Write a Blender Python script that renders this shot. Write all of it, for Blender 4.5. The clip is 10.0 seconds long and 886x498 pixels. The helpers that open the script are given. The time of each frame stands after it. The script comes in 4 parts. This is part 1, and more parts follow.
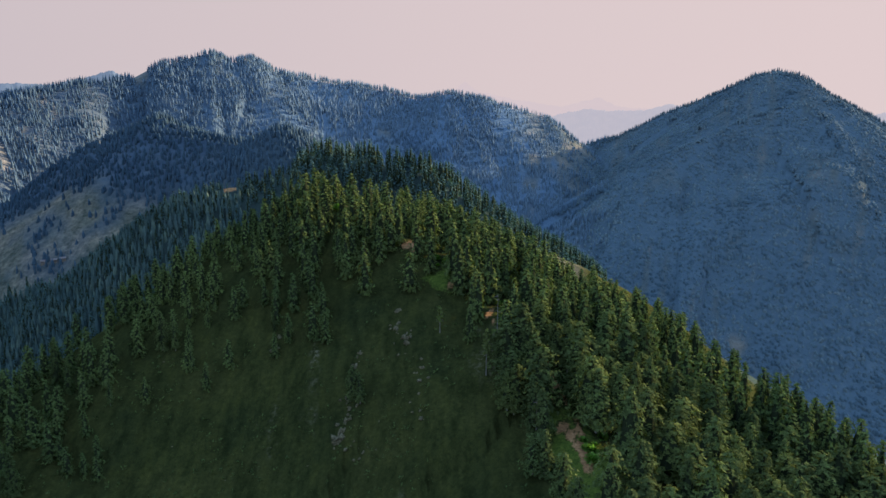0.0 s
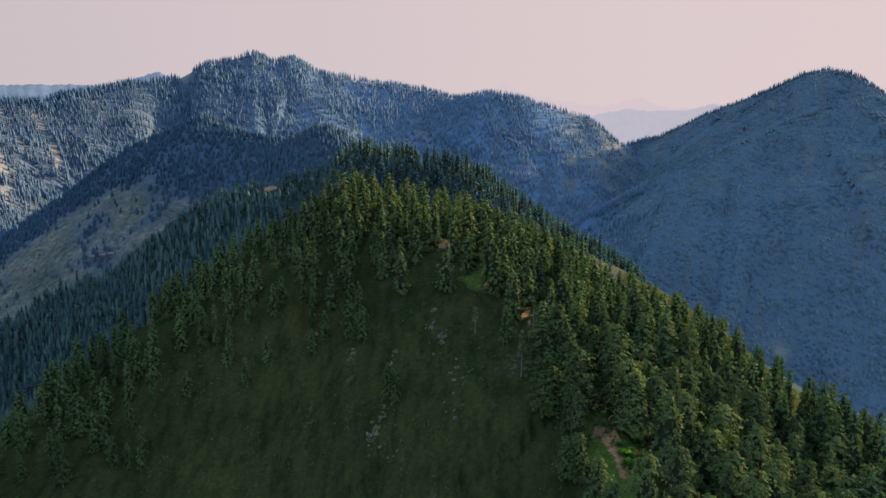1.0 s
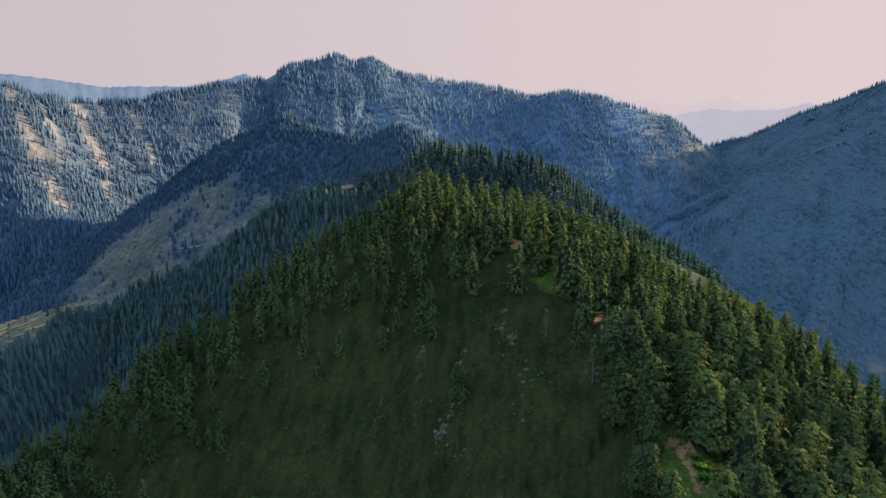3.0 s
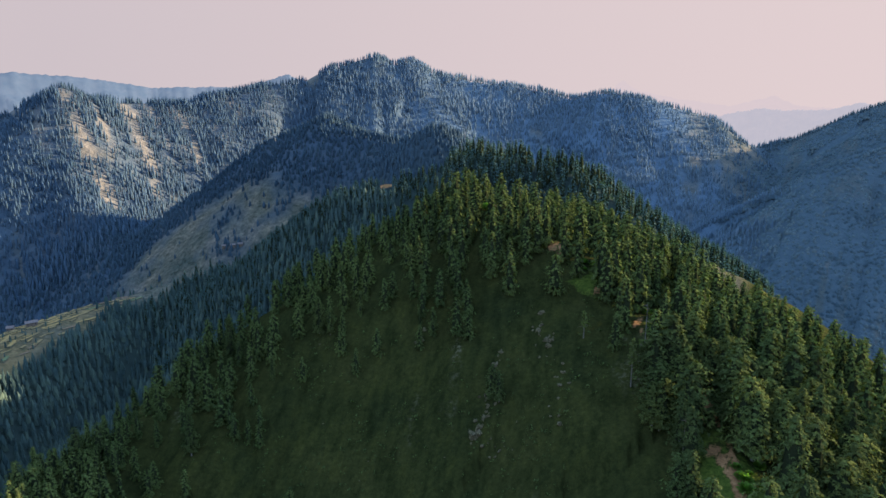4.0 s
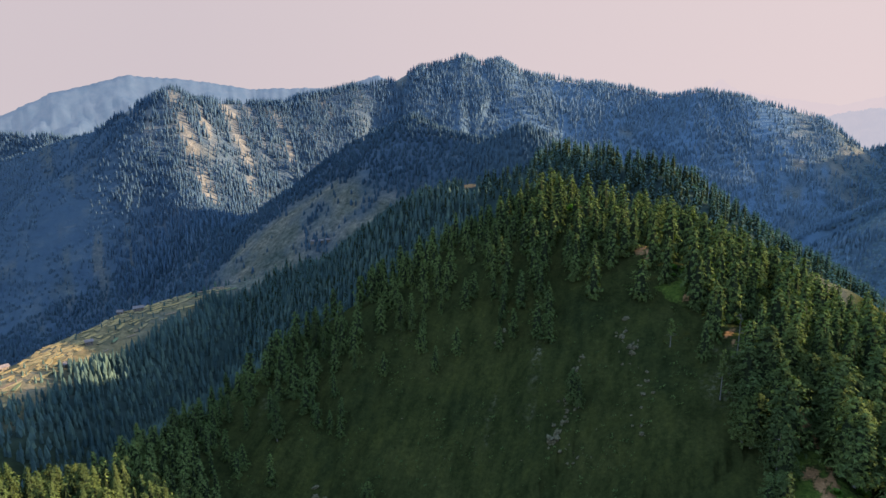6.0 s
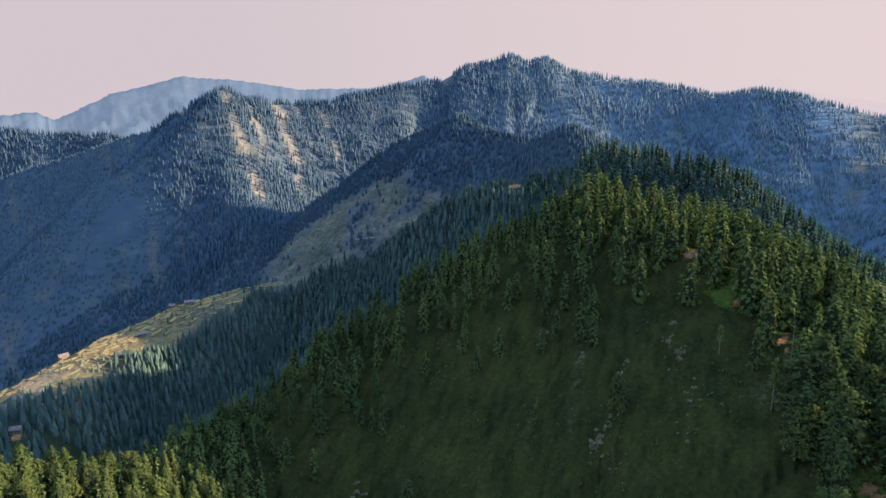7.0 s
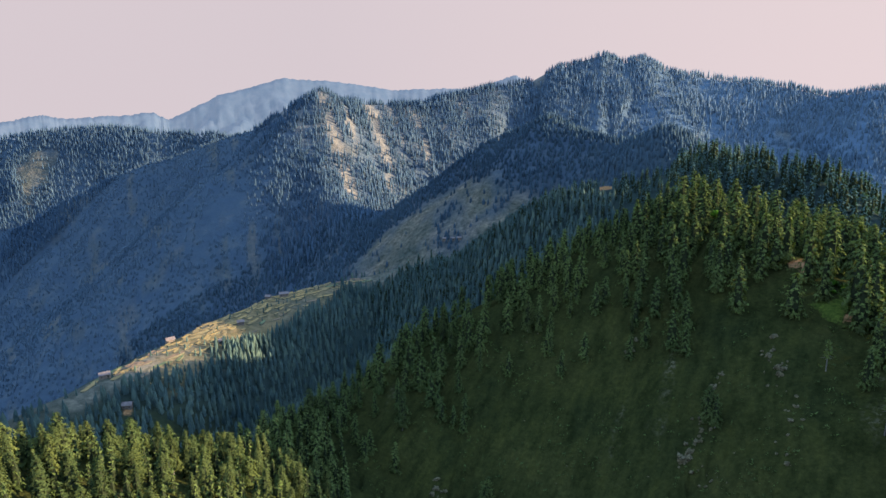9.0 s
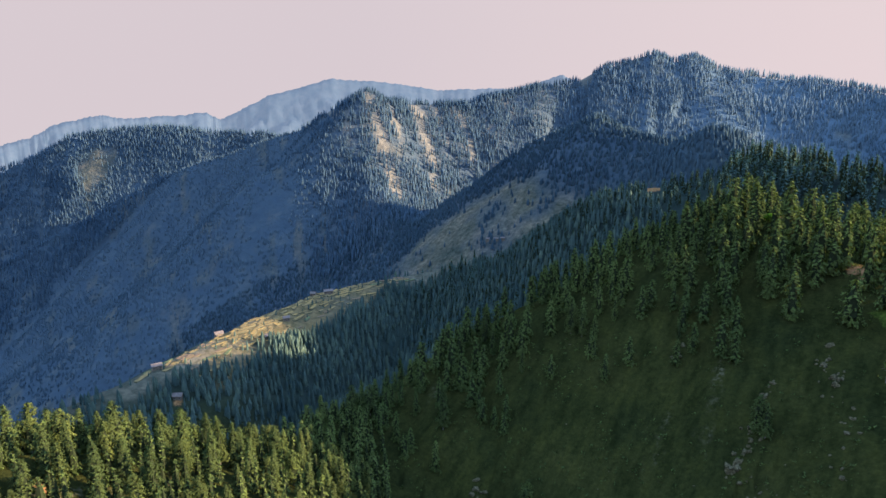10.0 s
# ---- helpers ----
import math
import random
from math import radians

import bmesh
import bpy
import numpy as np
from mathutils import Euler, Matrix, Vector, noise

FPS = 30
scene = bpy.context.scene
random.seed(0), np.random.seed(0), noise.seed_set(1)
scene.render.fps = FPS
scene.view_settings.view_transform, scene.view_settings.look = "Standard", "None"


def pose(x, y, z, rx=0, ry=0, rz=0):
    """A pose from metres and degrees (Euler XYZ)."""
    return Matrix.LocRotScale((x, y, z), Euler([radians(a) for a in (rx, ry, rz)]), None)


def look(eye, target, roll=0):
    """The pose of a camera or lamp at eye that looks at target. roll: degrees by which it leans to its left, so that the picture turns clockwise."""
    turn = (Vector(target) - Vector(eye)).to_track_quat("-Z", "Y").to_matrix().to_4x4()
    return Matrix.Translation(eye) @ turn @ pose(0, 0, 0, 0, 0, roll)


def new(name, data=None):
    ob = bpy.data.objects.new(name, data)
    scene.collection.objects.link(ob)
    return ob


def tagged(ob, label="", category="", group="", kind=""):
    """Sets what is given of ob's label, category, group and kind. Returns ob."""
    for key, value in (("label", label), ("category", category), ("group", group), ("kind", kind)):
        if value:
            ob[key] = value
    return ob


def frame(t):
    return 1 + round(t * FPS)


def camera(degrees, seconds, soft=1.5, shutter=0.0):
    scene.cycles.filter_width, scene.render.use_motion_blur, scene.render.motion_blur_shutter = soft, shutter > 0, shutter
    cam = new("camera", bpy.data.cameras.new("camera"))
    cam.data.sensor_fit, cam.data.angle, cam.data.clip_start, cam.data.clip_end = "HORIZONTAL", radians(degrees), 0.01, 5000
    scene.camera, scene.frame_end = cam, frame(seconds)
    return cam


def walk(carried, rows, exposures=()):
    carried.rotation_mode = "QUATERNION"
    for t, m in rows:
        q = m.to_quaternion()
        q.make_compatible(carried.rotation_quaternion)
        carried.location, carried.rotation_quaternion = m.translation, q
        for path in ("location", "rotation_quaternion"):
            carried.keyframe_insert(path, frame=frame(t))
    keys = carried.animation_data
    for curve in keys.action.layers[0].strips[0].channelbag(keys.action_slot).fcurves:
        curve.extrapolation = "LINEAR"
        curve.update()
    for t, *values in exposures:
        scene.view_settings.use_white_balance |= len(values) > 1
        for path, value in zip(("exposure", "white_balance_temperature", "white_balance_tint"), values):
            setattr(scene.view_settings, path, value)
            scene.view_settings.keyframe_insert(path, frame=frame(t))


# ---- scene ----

# Bearings are degrees to the right of the first view's heading (+y), heights are metres above or below the viewpoint.
EYE = 300.0
PITCH = -12.07
cam = camera(70.5, 10.0)
TURNS = [
    (0.0, 0.0), (0.5, 1.71), (1.0, 3.39), (1.5, 5.10), (2.0, 6.79), (2.5, 8.48), (3.25, 10.99), (4.0, 13.60), (4.5, 15.43),
    (5.0, 17.34), (5.5, 19.32), (6.25, 22.32), (7.0, 25.32), (7.5, 27.33), (8.0, 29.33), (8.5, 31.36), (9.0, 33.38),
    (9.5, 35.40), (10.0, 37.42),
]
walk(cam, [(t, pose(0, 0, EYE, 90 + PITCH, 0, yaw)) for t, yaw in TURNS], exposures=[(0.0, 2.37), (2.5, 2.40), (5.0, 2.46), (7.5, 2.53), (10.0, 2.58)])

# ---- sky and sun ----
SUN_BEARING, SUN_HEIGHT = 60.5, 15.2
world = bpy.data.worlds.new("evening_sky")
scene.world = world
world.use_nodes = True
wn, wl = world.node_tree.nodes, world.node_tree.links
wn.clear()
sky = wn.new("ShaderNodeTexSky")
sky.sky_type, sky.sun_disc = "NISHITA", False
sky.sun_elevation, sky.sun_rotation = radians(SUN_HEIGHT), radians(SUN_BEARING)
sky.altitude, sky.air_density, sky.dust_density, sky.ozone_density = 2500, 1.0, 0.8, 2.2
sky_gain = wn.new("ShaderNodeVectorMath")
sky_gain.operation = "SCALE"
sky_gain.inputs["Scale"].default_value = 0.36
wl.new(sky.outputs[0], sky_gain.inputs[0])
# the haze of a summer evening lies along the horizon
coord = wn.new("ShaderNodeTexCoord")
split = wn.new("ShaderNodeSeparateXYZ")
wl.new(coord.outputs["Generated"], split.inputs[0])
fade = wn.new("ShaderNodeMapRange")
fade.interpolation_type = "SMOOTHSTEP"
fade.inputs["From Min"].default_value, fade.inputs["From Max"].default_value = 0.16, 0.42
fade.inputs["To Min"].default_value, fade.inputs["To Max"].default_value = 1.0, 0.0
wl.new(split.outputs["Z"], fade.inputs["Value"])
haze = wn.new("ShaderNodeMix")
haze.data_type = "RGBA"
# it is rosier and brighter towards the sun
toward = wn.new("ShaderNodeVectorMath")
toward.operation = "DOT_PRODUCT"
toward.inputs[1].default_value = (math.sin(radians(SUN_BEARING)), math.cos(radians(SUN_BEARING)), 0)
wl.new(coord.outputs["Generated"], toward.inputs[0])
side = wn.new("ShaderNodeMapRange")
side.inputs["From Min"].default_value, side.inputs["From Max"].default_value = -0.25, 1.0
wl.new(toward.outputs["Value"], side.inputs["Value"])
rose = wn.new("ShaderNodeMix")
rose.data_type = "RGBA"
rose.inputs["A"].default_value, rose.inputs["B"].default_value = (0.115, 0.100, 0.107, 1), (0.146, 0.120, 0.121, 1)
wl.new(side.outputs[0], rose.inputs["Factor"])
wl.new(rose.outputs["Result"], haze.inputs["B"])
wl.new(fade.outputs[0], haze.inputs["Factor"])
wl.new(sky_gain.outputs[0], haze.inputs["A"])
background = wn.new("ShaderNodeBackground")
background.inputs["Strength"].default_value = 1.0
wl.new(haze.outputs["Result"], background.inputs["Color"])
world_out = wn.new("ShaderNodeOutputWorld")
wl.new(background.outputs[0], world_out.inputs["Surface"])

sun_data = bpy.data.lights.new("sun", "SUN")
sun_data.energy, sun_data.angle, sun_data.color = 4.8, radians(0.6), (1.0, 0.86, 0.64)
sun = new("sun", sun_data)
sb, sh = radians(SUN_BEARING), radians(SUN_HEIGHT)
sun.matrix_world = look((math.sin(sb) * math.cos(sh) * 1000, math.cos(sb) * math.cos(sh) * 1000, EYE + math.sin(sh) * 1000), (0, 0, EYE))


# ---- materials ----
def material(name):
    m = bpy.data.materials.new(name)
    m.use_nodes = True
    nodes, links = m.node_tree.nodes, m.node_tree.links
    return m, nodes, links, nodes["Principled BSDF"]


def noise_node(nodes, links, scale, detail=4.0, rough=0.6, stretch=(1, 1, 1), object_space=False):
    tc = nodes.new("ShaderNodeTexCoord")
    mp = nodes.new("ShaderNodeMapping")
    mp.inputs["Scale"].default_value = stretch
    if object_space:
        links.new(tc.outputs["Object"], mp.inputs["Vector"])
    else:
        geo = nodes.new("ShaderNodeNewGeometry")
        links.new(geo.outputs["Position"], mp.inputs["Vector"])
    n = nodes.new("ShaderNodeTexNoise")
    n.inputs["Scale"].default_value, n.inputs["Detail"].default_value, n.inputs["Roughness"].default_value = scale, detail, rough
    links.new(mp.outputs[0], n.inputs["Vector"])
    return n.outputs["Fac"]


def ramp(nodes, links, fac, stops):
    r = nodes.new("ShaderNodeValToRGB")
    while len(r.color_ramp.elements) < len(stops):
        r.color_ramp.elements.new(0.5)
    for e, (at, colour) in zip(r.color_ramp.elements, stops):
        e.position, e.color = at, (*colour, 1)
    links.new(fac, r.inputs["Fac"])
    return r.outputs["Color"]


def mix(nodes, links, fac, a, b, blend="MIX"):
    m = nodes.new("ShaderNodeMix")
    m.data_type, m.blend_type = "RGBA", blend
    for socket, value in (("Factor", fac), ("A", a), ("B", b)):
        if isinstance(value, (int, float)):
            m.inputs[socket].default_value = value
        elif isinstance(value, tuple):
            m.inputs[socket].default_value = (*value, 1)
        else:
            links.new(value, m.inputs[socket])
    return m.outputs["Result"]


def bump(nodes, links, bsdf, fac, strength, distance):
    b = nodes.new("ShaderNodeBump")
    b.inputs["Strength"].default_value, b.inputs["Distance"].default_value = strength, distance
    links.new(fac, b.inputs["Height"])
    links.new(b.outputs[0], bsdf.inputs["Normal"])


def attribute(nodes, name):
    a = nodes.new("ShaderNodeAttribute")
    a.attribute_name = name
    return a.outputs["Fac"]


def foliage(name, dark, light, tip, through_light=0.3, sheen=0.0, sheen_tint=(1, 1, 1), patch=0.02):
    """Needles: colour differs from spray to spray and from tree to tree; some light passes through."""
    m, n, l, p = material(name)
    geo = n.new("ShaderNodeNewGeometry")
    info = n.new("ShaderNodeObjectInfo")
    add = n.new("ShaderNodeMath")
    add.operation = "MULTIPLY_ADD"
    add.inputs[1].default_value = 0.6
    l.new(geo.outputs["Random Per Island"], add.inputs[0])
    scaled = n.new("ShaderNodeMath")
    scaled.operation = "MULTIPLY"
    scaled.inputs[1].default_value = 0.4
    l.new(info.outputs["Random"], scaled.inputs[0])
    l.new(scaled.outputs[0], add.inputs[2])
    base = ramp(n, l, add.outputs[0], [(0.0, dark), (0.55, light), (1.0, tip)])
    patchy = ramp(n, l, noise_node(n, l, patch, 3), [(0.35, (0.65, 0.7, 0.7)), (0.65, (1.15, 1.1, 1.0))])
    colour = mix(n, l, 1.0, base, patchy, "MULTIPLY")
    l.new(colour, p.inputs["Base Color"])
    p.inputs["Roughness"].default_value = 0.9
    p.inputs["Specular IOR Level"].default_value = 0.0
    p.inputs["Sheen Weight"].default_value = sheen
    p.inputs["Sheen Tint"].default_value = (*sheen_tint, 1)
    p.inputs["Sheen Roughness"].default_value = 0.5
    leaf = n.new("ShaderNodeBsdfTranslucent")
    l.new(mix(n, l, 1.0, colour, (0.95, 1.35, 0.5), "MULTIPLY"), leaf.inputs["Color"])
    both = n.new("ShaderNodeMixShader")
    both.inputs["Fac"].default_value = through_light
    l.new(p.outputs[0], both.inputs[1])
    l.new(leaf.outputs[0], both.inputs[2])
    l.new(both.outputs[0], n["Material Output"].inputs["Surface"])
    return m


needles_near = foliage("fir_needles", (0.027, 0.031, 0.0095), (0.045, 0.052, 0.0170), (0.080, 0.096, 0.025), 0.15)
needles_pine = foliage("pine_needles", (0.033, 0.038, 0.011), (0.057, 0.062, 0.0180), (0.108, 0.116, 0.028), 0.16)
# foliage beyond the near hill: haze is painted in as a blue tint
needles_slope = foliage("slope_needles_haze", (0.034, 0.050, 0.045), (0.043, 0.061, 0.051), (0.070, 0.085, 0.057), 0.1)
needles_mid = foliage("mid_needles_haze", (0.036, 0.058, 0.055), (0.050, 0.075, 0.064), (0.082, 0.103, 0.072), 0.2, 0.0, (1, 1, 1), 0.008)
# also darkened to set the shaded spur off from the range behind
needles_spur = foliage("spur_needles_haze", (0.024, 0.037, 0.048), (0.028, 0.042, 0.051), (0.035, 0.047, 0.052), 0.1, 0.0, (1, 1, 1), 0.006)
needles_far = foliage("far_needles_haze", (0.069, 0.094, 0.116), (0.075, 0.100, 0.119), (0.087, 0.106, 0.117), 0.1, 0.0, (1, 1, 1), 0.004)
# darker again, to dim the sunlit flank and the north-western range
needles_flank = foliage("flank_needles_haze", (0.032, 0.050, 0.071), (0.037, 0.056, 0.075), (0.046, 0.063, 0.077), 0.1, 0.0, (1, 1, 1), 0.005)
needles_valley = foliage("valley_leaves_haze", (0.043, 0.060, 0.075), (0.049, 0.066, 0.078), (0.063, 0.075, 0.079), 0.1, 0.0, (1, 1, 1), 0.005)
needles_shade = foliage("east_leaves_haze", (0.040, 0.056, 0.063), (0.052, 0.069, 0.073), (0.076, 0.086, 0.082), 0.1, 0.0, (1, 1, 1), 0.009)
shrub_leaves = foliage("shrub_leaves", (0.045, 0.085, 0.014), (0.085, 0.140, 0.022), (0.140, 0.200, 0.036), 0.45)

# dark colour of the crown cores, painted for the shade between branches
core_shade, n, l, p = material("crown_core_shade")
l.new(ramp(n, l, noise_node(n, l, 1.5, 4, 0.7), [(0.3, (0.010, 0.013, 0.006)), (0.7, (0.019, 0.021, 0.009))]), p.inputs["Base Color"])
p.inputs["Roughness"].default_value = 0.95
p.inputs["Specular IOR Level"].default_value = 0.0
bark, n, l, p = material("bark")
l.new(ramp(n, l, noise_node(n, l, 2.5, 5, 0.7, (3, 3, 0.4)), [(0.3, (0.035, 0.025, 0.02)), (0.7, (0.16, 0.12, 0.09))]), p.inputs["Base Color"])
p.inputs["Roughness"].default_value = 0.9


def ground_material():
    m, n, l, p = material("mountain_ground")
    tuft = noise_node(n, l, 0.55, 8, 0.78)
    broad = noise_node(n, l, 0.03, 5, 0.6)
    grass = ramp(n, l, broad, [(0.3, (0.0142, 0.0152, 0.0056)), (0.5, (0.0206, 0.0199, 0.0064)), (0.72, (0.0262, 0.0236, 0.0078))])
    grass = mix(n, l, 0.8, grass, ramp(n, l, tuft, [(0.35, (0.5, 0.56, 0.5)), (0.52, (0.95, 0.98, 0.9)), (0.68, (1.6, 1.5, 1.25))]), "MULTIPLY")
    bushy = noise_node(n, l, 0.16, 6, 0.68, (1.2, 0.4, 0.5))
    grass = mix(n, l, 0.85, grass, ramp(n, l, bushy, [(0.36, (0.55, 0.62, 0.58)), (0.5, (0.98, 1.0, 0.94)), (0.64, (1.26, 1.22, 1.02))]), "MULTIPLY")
    soil = ramp(n, l, noise_node(n, l, 0.45, 8, 0.75), [(0.35, (0.085, 0.042, 0.018)), (0.5, (0.170, 0.078, 0.030)), (0.65, (0.270, 0.128, 0.052))])
    stone = ramp(n, l, noise_node(n, l, 0.5, 6, 0.7, (1, 1, 0.4)), [(0.3, (0.030, 0.025, 0.012)), (0.7, (0.098, 0.080, 0.040))])
    meadow = ramp(n, l, noise_node(n, l, 0.018, 6, 0.65), [(0.3, (0.032, 0.035, 0.025)), (0.5, (0.062, 0.054, 0.036)), (0.7, (0.112, 0.084, 0.054))])
    meadow = mix(n, l, 0.9, meadow, ramp(n, l, noise_node(n, l, 0.13, 6, 0.75), [(0.36, (0.35, 0.42, 0.38)), (0.5, (0.95, 0.95, 0.95)), (0.66, (1.6, 1.5, 1.4))]), "MULTIPLY")
    floor = ramp(n, l, noise_node(n, l, 0.05, 5, 0.6), [(0.35, (0.016, 0.022, 0.017)), (0.7, (0.025, 0.032, 0.023))])
    # blue-grey of the distant slopes: haze painted into the ground colour
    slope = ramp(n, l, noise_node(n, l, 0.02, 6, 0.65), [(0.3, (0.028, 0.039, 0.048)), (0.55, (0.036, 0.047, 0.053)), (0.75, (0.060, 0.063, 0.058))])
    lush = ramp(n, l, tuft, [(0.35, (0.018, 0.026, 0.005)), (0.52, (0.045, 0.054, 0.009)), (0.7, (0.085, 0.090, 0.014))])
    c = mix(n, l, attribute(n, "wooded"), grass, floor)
    # paler blue for thicker haze, and the eastern mountain's own haze tint
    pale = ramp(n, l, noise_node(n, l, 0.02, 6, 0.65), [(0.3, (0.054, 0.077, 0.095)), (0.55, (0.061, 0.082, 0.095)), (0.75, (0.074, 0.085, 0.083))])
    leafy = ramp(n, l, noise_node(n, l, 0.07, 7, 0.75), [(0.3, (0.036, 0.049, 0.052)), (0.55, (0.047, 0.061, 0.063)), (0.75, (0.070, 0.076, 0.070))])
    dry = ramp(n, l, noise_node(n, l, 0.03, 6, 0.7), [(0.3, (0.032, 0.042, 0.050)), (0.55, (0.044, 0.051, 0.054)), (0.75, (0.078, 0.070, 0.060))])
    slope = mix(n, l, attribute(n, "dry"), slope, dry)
    c = mix(n, l, attribute(n, "hazy_upland"), c, mix(n, l, attribute(n, "leafy"), mix(n, l, attribute(n, "haze_share"), slope, pale), leafy))
    ragged = noise_node(n, l, 0.5, 5, 0.75)

    def patch(name):
        """A patch of ground cover with a ragged edge."""
        a = n.new("ShaderNodeMath")
        a.operation = "MULTIPLY_ADD"
        a.inputs[1].default_value = 1.6
        l.new(ragged, a.inputs[0])
        l.new(attribute(n, name), a.inputs[2])
        r = n.new("ShaderNodeMapRange")
        r.inputs["From Min"].default_value, r.inputs["From Max"].default_value = 1.15, 1.45
        l.new(a.outputs[0], r.inputs["Value"])
        return r.outputs[0]

    c = mix(n, l, patch("lush"), c, lush)
    c = mix(n, l, attribute(n, "meadow"), c, meadow)
    stubble = ramp(n, l, noise_node(n, l, 0.16, 7, 0.75), [(0.35, (0.042, 0.040, 0.018)), (0.5, (0.095, 0.062, 0.026)), (0.65, (0.155, 0.098, 0.042))])
    c = mix(n, l, attribute(n, "stubble"), c, stubble)
    scree = ramp(n, l, noise_node(n, l, 0.06, 6, 0.7), [(0.3, (0.070, 0.058, 0.043)), (0.7, (0.150, 0.120, 0.088))])
    c = mix(n, l, attribute(n, "scree"), c, scree)
    broken = n.new("ShaderNodeMath")
    broken.operation = "MULTIPLY"
    l.new(attribute(n, "rock"), broken.inputs[0])
    l.new(ramp(n, l, noise_node(n, l, 0.45, 5, 0.7), [(0.5, (0, 0, 0)), (0.62, (1, 1, 1))]), broken.inputs[1])
    c = mix(n, l, broken.outputs[0], c, stone)
    c = mix(n, l, patch("soil"), c, soil)
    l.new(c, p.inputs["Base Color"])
    p.inputs["Roughness"].default_value = 0.95
    p.inputs["Specular IOR Level"].default_value = 0.0
    relief = n.new("ShaderNodeMath")
    relief.operation = "MULTIPLY_ADD"
    l.new(noise_node(n, l, 0.06, 4, 0.6), relief.inputs[0])
    scrub = n.new("ShaderNodeMath")
    scrub.operation = "MULTIPLY"
    scrub.inputs[1].default_value = 9.0
    l.new(attribute(n, "hazy_upland"), scrub.inputs[0])
    l.new(scrub.outputs[0], relief.inputs[1])
    l.new(tuft, relief.inputs[2])
    bump(n, l, p, relief.outputs[0], 0.6, 1.2)
    return m


ground_mat = ground_material()


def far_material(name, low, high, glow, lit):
    """Ranges on the horizon, the haze of many kilometres of air painted into colour and glow."""
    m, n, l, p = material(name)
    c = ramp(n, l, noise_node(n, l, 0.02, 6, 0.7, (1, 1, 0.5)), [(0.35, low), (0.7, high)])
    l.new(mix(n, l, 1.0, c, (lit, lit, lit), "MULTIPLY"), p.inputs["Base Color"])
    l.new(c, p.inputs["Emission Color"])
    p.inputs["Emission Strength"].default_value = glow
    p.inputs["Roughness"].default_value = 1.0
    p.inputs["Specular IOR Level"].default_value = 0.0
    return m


# ---- terrain ----
def lattice(ix, iy, seed):
    h = (ix.astype(np.int64) * 374761393 + iy.astype(np.int64) * 668265263 + seed * 974634777) & 0xFFFFFFFF
    h = ((h ^ (h >> 13)) * 1274126177) & 0xFFFFFFFF
    h = h ^ (h >> 16)
    return (h & 0xFFFF) / 32767.5 - 1.0


def value_noise(x, y, seed=0):
    ix, iy = np.floor(x), np.floor(y)
    fx, fy = x - ix, y - iy
    fx, fy = fx * fx * (3 - 2 * fx), fy * fy * (3 - 2 * fy)
    a, b = lattice(ix, iy, seed), lattice(ix + 1, iy, seed)
    c, d = lattice(ix, iy + 1, seed), lattice(ix + 1, iy + 1, seed)
    return (a + (b - a) * fx) * (1 - fy) + (c + (d - c) * fx) * fy


def fbm(x, y, octaves=4, seed=0):
    total, gain = np.zeros_like(x), 1.0
    for i in range(octaves):
        total += gain * value_noise(x * 2**i + 17.3 * i, y * 2**i - 9.1 * i, seed + i)
        gain *= 0.5
    return total / 1.8


def crest_points(rows):
    """Crest points from bearing, angle of height and level distance as seen from the viewpoint."""
    out = []
    for b, e, d in rows:
        out.append((d * math.sin(radians(b)), d * math.cos(radians(b)), d * math.tan(radians(e))))
    return np.array(out)


